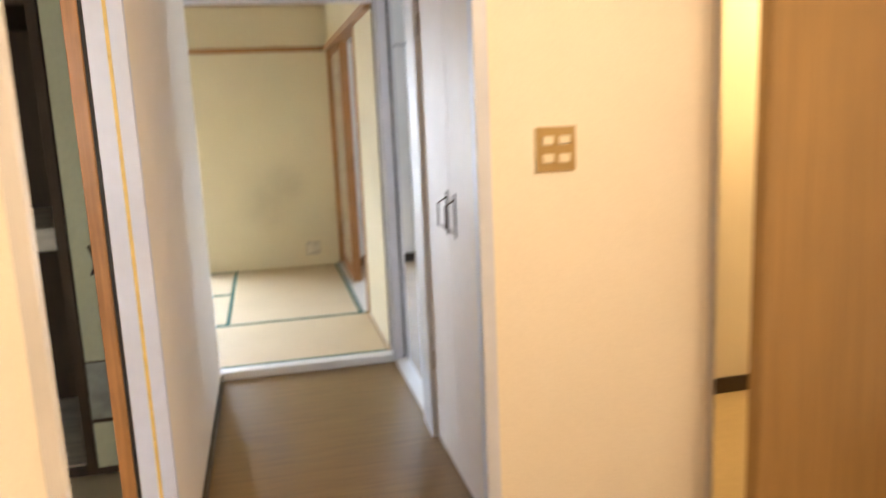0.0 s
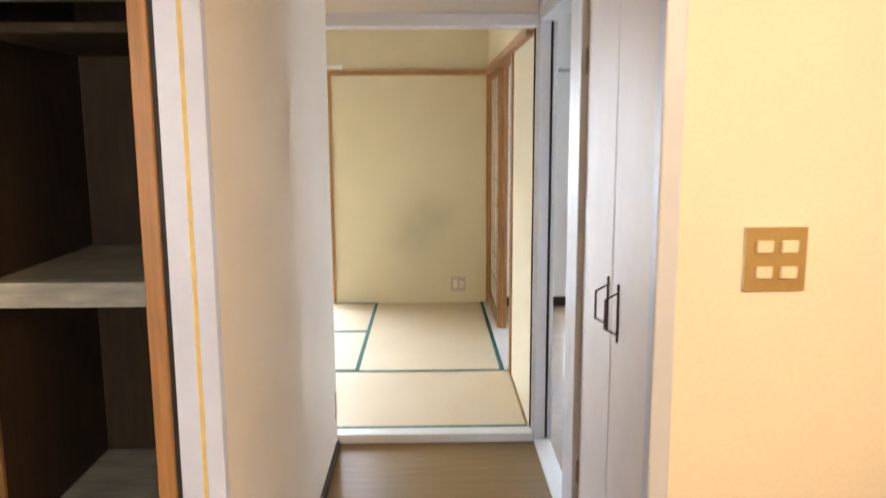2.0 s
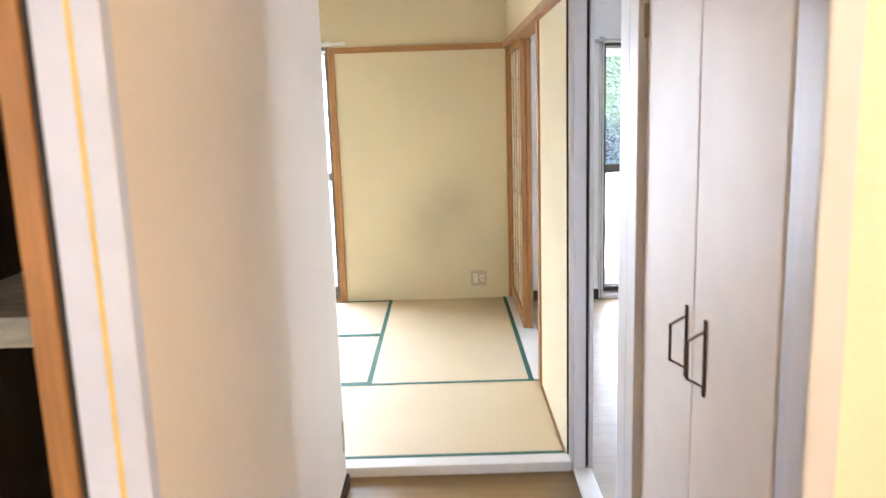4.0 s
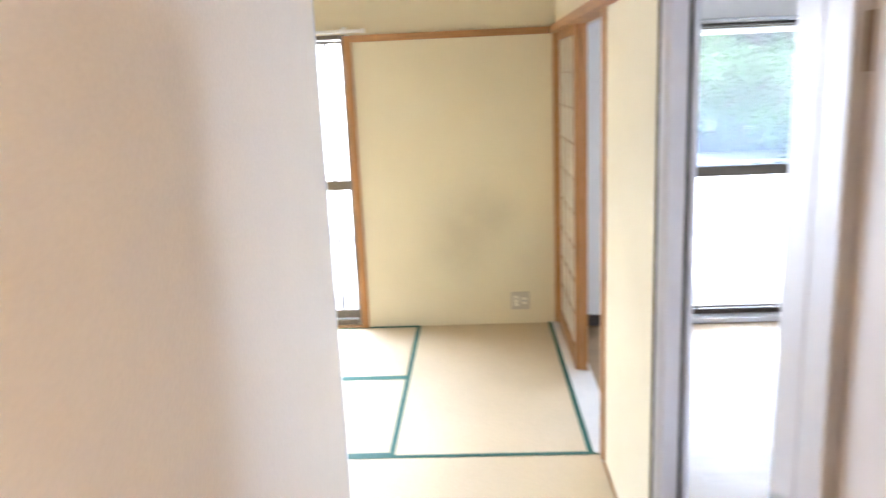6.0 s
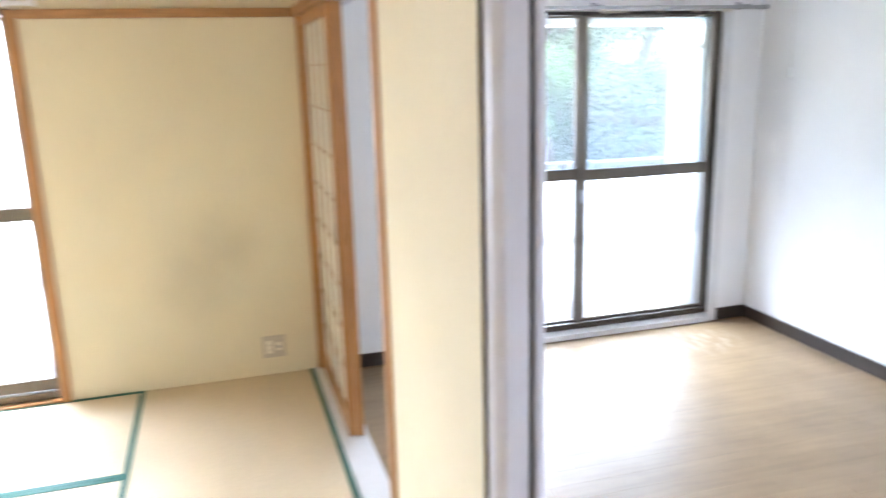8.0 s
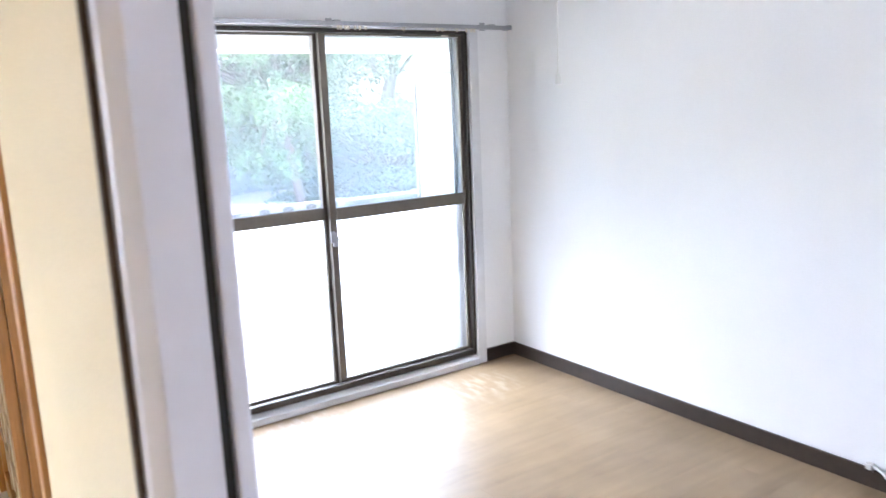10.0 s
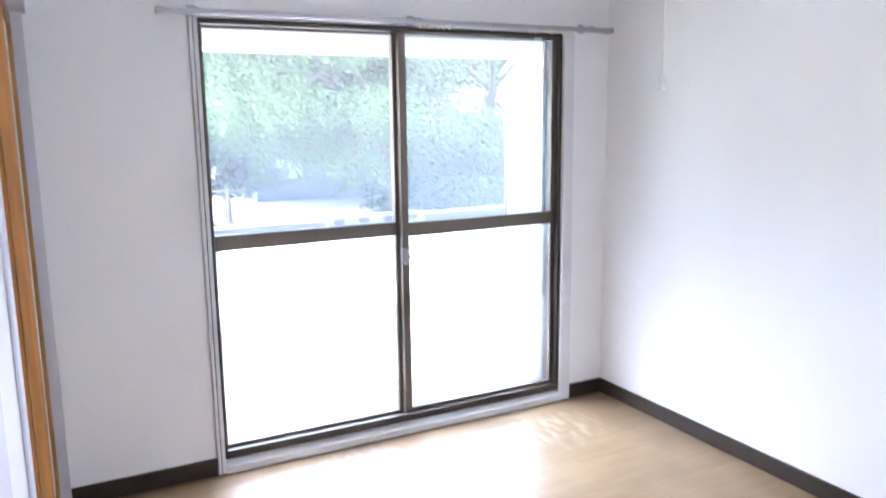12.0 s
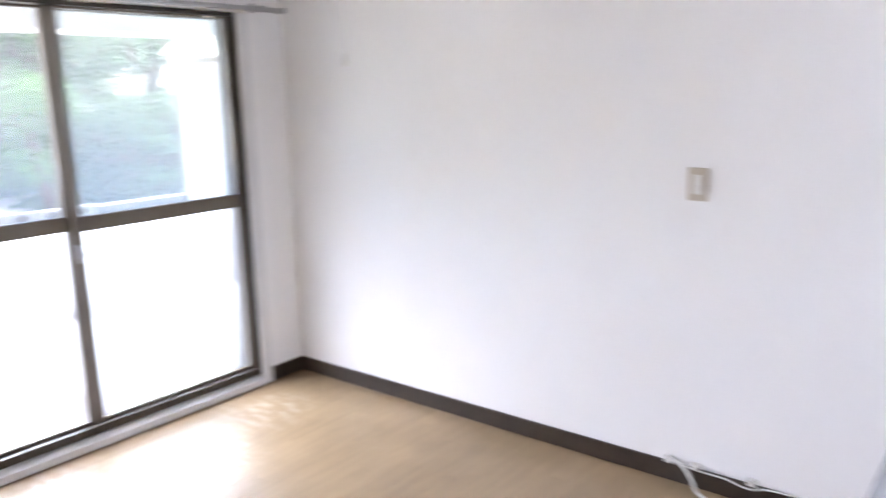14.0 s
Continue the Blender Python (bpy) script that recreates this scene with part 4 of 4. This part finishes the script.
# ---- side room closet ----
shelf = thing("closet_shelf", "worn pale wooden closet shelf, edge scraped", "shelf")
part("board", boxes((-1.799, 1.385, 0.925, -1.0, 2.14, 0.955), bevel=0.002), M_SHELF, shelf)
part("front_rail", boxes((-1.799, 1.36, 0.878, -1.0, 1.385, 0.957), bevel=0.003), M_SHELF, shelf, "scraped pale front rail")
# takes the dark closet colour in place of shade under the top
solid("closet_upper_shelf", boxes((-1.799, 1.38, 1.705, -1.0, 2.14, 1.735), bevel=0.002), M_CLOSET, "upper plywood closet board, coloured dark for its shade", "shelf")
solid("closet_floor_board", boxes((-1.799, 1.372, 0.0, -1.0, 2.14, 0.075), bevel=0.002), M_SHELF, "pale bare closet floor board", "shelf")
solid("trim_closet_sill", boxes((-1.799, 1.352, 0.035, -1.0, 1.371, 0.068)), M_DARK, "dark closet sill", "trim", S)
solid("trim_closet_post", boxes((-1.799, 1.343, 0.069, -1.782, 1.359, 1.80), bevel=0.002), M_WOOD, "thin brown wooden closet post", "trim", S)


def fusuma(x0, x1, y, label):
    ob = thing("fusuma_door", label, "sliding door")
    z0, z1 = 0.05, 1.80
    for a, b in ((x0, x0 + 0.034), (x1 - 0.022, x1)):
        part("stile", boxes((a, y - 0.012, z0, b, y + 0.012, z1), bevel=0.002), M_CLOSET, ob)
    for a, b in ((z0, z0 + 0.022), (z1 - 0.022, z1)):
        part("rail", boxes((x0 + 0.022, y - 0.012, a, x1 - 0.022, y + 0.012, b), bevel=0.002), M_CLOSET, ob)
    part("panel", boxes((x0 + 0.04, y - 0.006, z0 + 0.022, x1 - 0.022, y + 0.006, z1 - 0.022)), M_FUSUMA, ob, "pale green paper panel")
    part("painting", boxes((x0 + 0.04, y - 0.008, 0.26, x1 - 0.03, y - 0.0065, 0.47)), M_INK, ob, "ink-wash landscape band")
    bm = bmesh.new()
    cyl(bm, ((x0 + x1) / 2 + 0.03, y - 0.0095, 0.37), ((x0 + x1) / 2 + 0.03, y - 0.008, 0.37), 0.06, 24)
    part("motif", bm, M_SHELF, ob, "faded round brown motif")
    part("band_edge", boxes((x0 + 0.04, y - 0.0095, 0.245, x1 - 0.03, y - 0.0065, 0.259)), M_CLOSET, ob)
    part("band_edge", boxes((x0 + 0.04, y - 0.0095, 0.4705, x1 - 0.03, y - 0.0065, 0.476)), M_CLOSET, ob)
    bm = tube(((x0 + 0.10, y - 0.008, 0.89), (x0 + 0.115, y - 0.03, 0.86), (x0 + 0.115, y - 0.03, 0.82), (x0 + 0.10, y - 0.008, 0.79)), 0.006)
    part("handle", bm, M_BLACKMETAL, ob, "dark curved handle", True)


fusuma(-1.262, -0.99, 1.333, "pale green paper closet door with a dark handle, slid aside")

# ---- outside ----
solid("balcony", boxes((-4.0, YF + 0.14, -0.25, 3.6, 6.3, -0.04)), M_CONCRETE, "pale painted concrete balcony floor", "balcony", S)
solid("balcony_parapet", boxes((-4.0, 6.10, -0.04, 3.6, 6.22, 0.868), bevel=0.008), M_PARAPET, "painted concrete balcony parapet, inner shade put into its grey", "balcony", S)
solid("balcony_ceiling", boxes((-4.0, YF + 0.14, 2.40, 3.6, 6.42, 2.55), (-4.0, 6.08, 1.814, 3.6, 6.42, 2.40)), M_CONCRETE, "white painted slab and beam above the balcony", "balcony", S)
solid("wall_facade", boxes((-4.0, YF + 0.141, 2.3, 3.6, YF + 0.18, 2.42), (-3.5, YT + 0.142, -0.2, -2.97, YF + 0.18, 2.4), (2.46, YF + 0.142, -0.2, 3.6, YF + 0.18, 2.4), (-1.15, YF + 0.142, -0.2, 0.63, YF + 0.18, 2.4)), M_CONCRETE, "white rendered outer wall", "wall", S)
dv = thing("balcony_divider", "white partition panel at the balcony's end", "partition panel")
part("panel", boxes((2.742, YF + 0.19, -0.03, 2.762, 6.06, 1.636)), M_CONCRETE, dv)
part("frame", boxes((2.732, 6.06, -0.03, 2.772, 6.085, 1.666), (2.732, YF + 0.19, 1.636, 2.772, 6.06, 1.666)), M_BRONZE, dv)

G = -1.9
solid("ground", boxes((-400, 6.5, G - 0.3, 400, 900, G)), M_ROAD, "pale dusty ground with patches of dry grass", "ground", S)


def sprays(rng, boughs, ends, leaves, size, spread, droop):
    """Leaves strung along short twigs that hang from the ends of each bough; a bough: (x, y, z, reach)."""
    verts, faces = [], []
    for bx, by, bz, reach in boughs:
        for _ in range(ends):
            a, f = rng.uniform(0, 6.283), rng.random() ** 0.6
            out = Vector((math.cos(a), math.sin(a), 0))
            p = Vector((bx, by, bz)) + out * reach * f + Vector((0, 0, reach * spread * (rng.random() - 0.25) * (1.2 - f)))
            d = (out * rng.uniform(0.5, 1.0) + Vector((rng.uniform(-0.4, 0.4), rng.uniform(-0.4, 0.4), rng.uniform(-0.1, 0.3)))).normalized()
            for k in range(leaves):
                p = p + d * size * 0.42
                d = (d + Vector((0, 0, -droop * rng.uniform(0.6, 1.4)))).normalized()
                s = size * rng.uniform(0.6, 1.25)
                q = Euler((rng.uniform(-0.7, 0.7), rng.uniform(-0.2, 0.8), rng.uniform(0, 6.283))).to_matrix()
                at, b = p + Vector((rng.uniform(-1, 1), rng.uniform(-1, 1), rng.uniform(-0.6, 0.6))) * size * 0.5, len(verts)
                for dx, dy, dz in ((-0.5, 0, 0.04), (-0.05, -0.27, 0), (0.55, 0, -0.16), (-0.05, 0.27, 0)):
                    verts.append(at + q @ Vector((dx * s, dy * s, dz * s)))
                faces.append((b, b + 1, b + 2, b + 3))
    me = bpy.data.meshes.new("crown")
    me.from_pydata([tuple(v) for v in verts], [], faces)
    return me


def tree(x, y, crown, mat, seed, boughs, ends, leaves, label, size=0.16, trunk=0.2, lean=0.0, spread=0.5, droop=0.16, fork=None):
    """A tapered, leaning trunk with limbs that bear boughs of hanging sprays. crown: (x0, x1, y0, y1, z0, z1) in the world, lower towards its middle."""
    rng = random.Random(seed)
    ob = thing("tree", label, "tree", at=(x, y, G))
    x0, x1, y0, y1, z0, z1 = crown
    bm = bmesh.new()
    fork = fork or max(0.9, (z0 - G) + 0.35 * (z1 - z0))
    knees = [Vector((lean * (k / 4) ** 1.4 + rng.uniform(-0.04, 0.04), 0.03 * k, fork * k / 4)) for k in range(5)]
    for k in range(4):
        cyl(bm, knees[k], knees[k + 1], trunk * (1 - 0.1 * k), 10, trunk * (0.9 - 0.1 * k))
    spots = []
    for i in range(boughs):
        u, v, w = (i + rng.random()) / boughs, rng.random(), rng.random()
        u = (u * 7.13) % 1.0
        edge = abs(2 * u - 1)
        low = z0 + (z1 - z0) * 0.42 * edge ** 2
        e = Vector((x0 + (x1 - x0) * u - x, y0 + (y1 - y0) * v - y, low + (z1 - low) * w * (1 - 0.25 * edge) - G))
        foot = knees[3].lerp(knees[4], rng.random())
        mid = foot.lerp(e, 0.5) + Vector((0, 0, 0.12 * (e - foot).length))
        cyl(bm, foot, mid, trunk * 0.30, 6, trunk * 0.18)
        cyl(bm, mid, e, trunk * 0.18, 6, 0.012)
        spots.append((*e, (x1 - x0) * rng.uniform(0.10, 0.19)))
    part("trunk", bm, M_BARK, ob)
    me = sprays(rng, spots, ends, leaves, size, spread, droop)
    me.materials.append(mat)
    cr = new("crown", me)
    cr.parent = ob
    return ob


tree(6.75, 16.6, (2.8, 7.6, 14.6, 17.8, 0.45, 4.4), M_LEAF, 3, 84, 44, 15, "tall broad-leaved tree in fresh drooping foliage", 0.105, 0.12, -0.5, 0.5, 0.2)
tree(9.9, 18.6, (6.6, 12.2, 17.2, 20.0, -1.3, 1.75), M_LEAF3, 8, 84, 44, 12, "spreading tree with flat layered sprays of leaves", 0.10, 0.13, 0.2, 0.25, 0.05)
tree(11.9, 22.6, (7.8, 14.6, 20.6, 24.0, 3.0, 6.0), M_LEAF2, 15, 50, 26, 10, "tall dark tree with a bare leaning forked trunk", 0.2, 0.30, 1.0, 0.5, 0.14, 5.0)
tree(13.8, 29.0, (5.0, 14.8, 26.8, 31.4, 1.1, 5.6), M_LEAF2, 27, 110, 30, 9, "spreading dark tree that shades the low house", 0.26, 0.2, -1.0, 0.6, 0.1, 3.4)
tree(11.0, 40.0, (3.0, 19.0, 37.5, 42.0, -1.6, 6.0), M_LEAF2, 12, 150, 30, 9, "broad dense dark tree behind the low house", 0.34, 0.3, 0.0, 0.8, 0.1, 3.0)
tree(17.5, 28.0, (12.6, 22.0, 26.0, 30.0, -1.6, 1.4), M_LEAF2, 13, 80, 28, 8, "low dense dark tree behind the garden", 0.26, 0.2, 0.0, 0.7, 0.1)
tree(4.9, 25.0, (3.9, 6.0, 24.0, 26.2, -0.9, 1.7), M_LEAF2, 21, 60, 30, 9, "round dark green tree beside the lane", 0.17, 0.12, 0.0, 0.8, 0.1)
tree(2.7, 22.0, (1.9, 4.2, 21.0, 23.0, 2.5, 5.5), M_LEAF, 31, 26, 24, 10, "slender tree with light green leaves", 0.14, 0.06, 0.1)
for k, (sx, sy) in enumerate(((4.0, 21.0), (4.6, 20.6), (3.4, 22.4))):
    tree(sx, sy, (sx - 0.5, sx + 0.5, sy - 0.4, sy + 0.4, G + 0.2, G + 0.75), M_LEAF, 40 + k, 12, 14, 6, "small green shrub by the fence", 0.11, 0.03, 0.0)

planter = thing("planter", "white balcony planter rim with oval openings on the parapet", "planter")
part("body", boxes((1.55, 6.055, 0.70, 2.16, 6.098, 0.892), bevel=0.012), M_CONCRETE, planter)
for x in (1.56, 2.09):
    part("hook", boxes((x, 6.098, 0.8685, x + 0.04, 6.20, 0.880)), M_ALU, planter)
for i in range(4):
    bm = bmesh.new()
    bmesh.ops.create_cone(bm, cap_ends=True, segments=20, radius1=0.036, radius2=0.036, depth=0.006, matrix=Matrix.Translation((1.615 + 0.152 * i, 6.054, 0.862)) @ Matrix.Rotation(radians(90), 4, "X") @ Matrix.Diagonal((1, 0.5, 1, 1)))
    part("opening", bm, M_ROAD, planter, "grey-beige oval opening")

fence = thing("fence", "thin dark metal fence beside the pale lane", "fence", at=(3.35, 21.6, G))
for i in range(4):
    part("post", boxes((i * 0.42 - 0.018, -0.02, 0, i * 0.42 + 0.018, 0.02, 1.62)), M_BRONZE, fence)
for z in (0.75, 1.12, 1.5):
    part("rail", boxes((-0.02, -0.012, z, 1.28, 0.012, z + 0.03)), M_BRONZE, fence)


def house(x, y, w, d, h, mat, label):
    ob = thing("house", label, "house", at=(x, y, G))
    part("wall", boxes((-w / 2, -d / 2, 0, w / 2, d / 2, h)), mat, ob)
    bm = bmesh.new()
    a, b, c = w / 2 + 0.4, d / 2 + 0.4, 1.5
    vs = [bm.verts.new(v) for v in ((-a, -b, h), (a, -b, h), (a, b, h), (-a, b, h), (-a, 0, h + c), (a, 0, h + c))]
    for f in ((0, 1, 5, 4), (2, 3, 4, 5), (0, 4, 3), (1, 2, 5), (3, 2, 1, 0)):
        bm.faces.new([vs[i] for i in f])
    part("roof", bm, M_ROOF, ob)
    for i in range(3):
        for z in (0.8, 3.4):
            if z + 1.2 < h:
                cx = -w / 2 + w * (i + 0.5) / 3
                wn_ = part("window", boxes((cx - 0.75, -d / 2 - 0.05, z, cx + 0.75, -d / 2 + 0.02, z + 1.2)), M_FRAME, ob)
                part("pane", boxes((cx - 0.68, -d / 2 - 0.06, z + 0.07, cx - 0.02, -d / 2 - 0.045, z + 1.13), (cx + 0.02, -d / 2 - 0.06, z + 0.07, cx + 0.68, -d / 2 - 0.045, z + 1.13)), M_CURTAIN, wn_)
    return ob


house(11.0, 35.0, 7.0, 6.0, 2.3, M_HOUSE, "low blue-grey house half hidden behind trees")
house(-6.0, 46.0, 9.0, 7.0, 5.6, M_HOUSE2, "white two-storey house behind the trees")


# ---- living room floorboards ----
floor_w = solid("floor_living", boxes((0.05, 1.47, -0.2, XE + 0.01, YF + 0.03, -0.0035)), M_JOINT, "pale oak floorboards worn and glossy near the window", "floor", S)
PW = 0.101
plank_meshes = {}


def plank_mesh(length):
    key = round(length, 2)
    if key not in plank_meshes:
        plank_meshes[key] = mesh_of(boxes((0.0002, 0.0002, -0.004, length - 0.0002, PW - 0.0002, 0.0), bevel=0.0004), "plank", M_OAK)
    return plank_meshes[key]


rng = random.Random(5)
row = 0
y = 1.56
while y + PW < YF + 0.005:
    x = XW + 0.016
    cut = (0.30, 0.75, 0.525, 0.15, 0.60)[row % 5]
    while x < XE - 0.005:
        ln = min(cut, XE - x)
        if ln > 0.02:
            pl = new("plank", plank_mesh(ln))
            pl.parent = floor_w
            pl.location = (x, y, 0)
        x += ln
        cut = 0.9
    y += PW
    row += 1
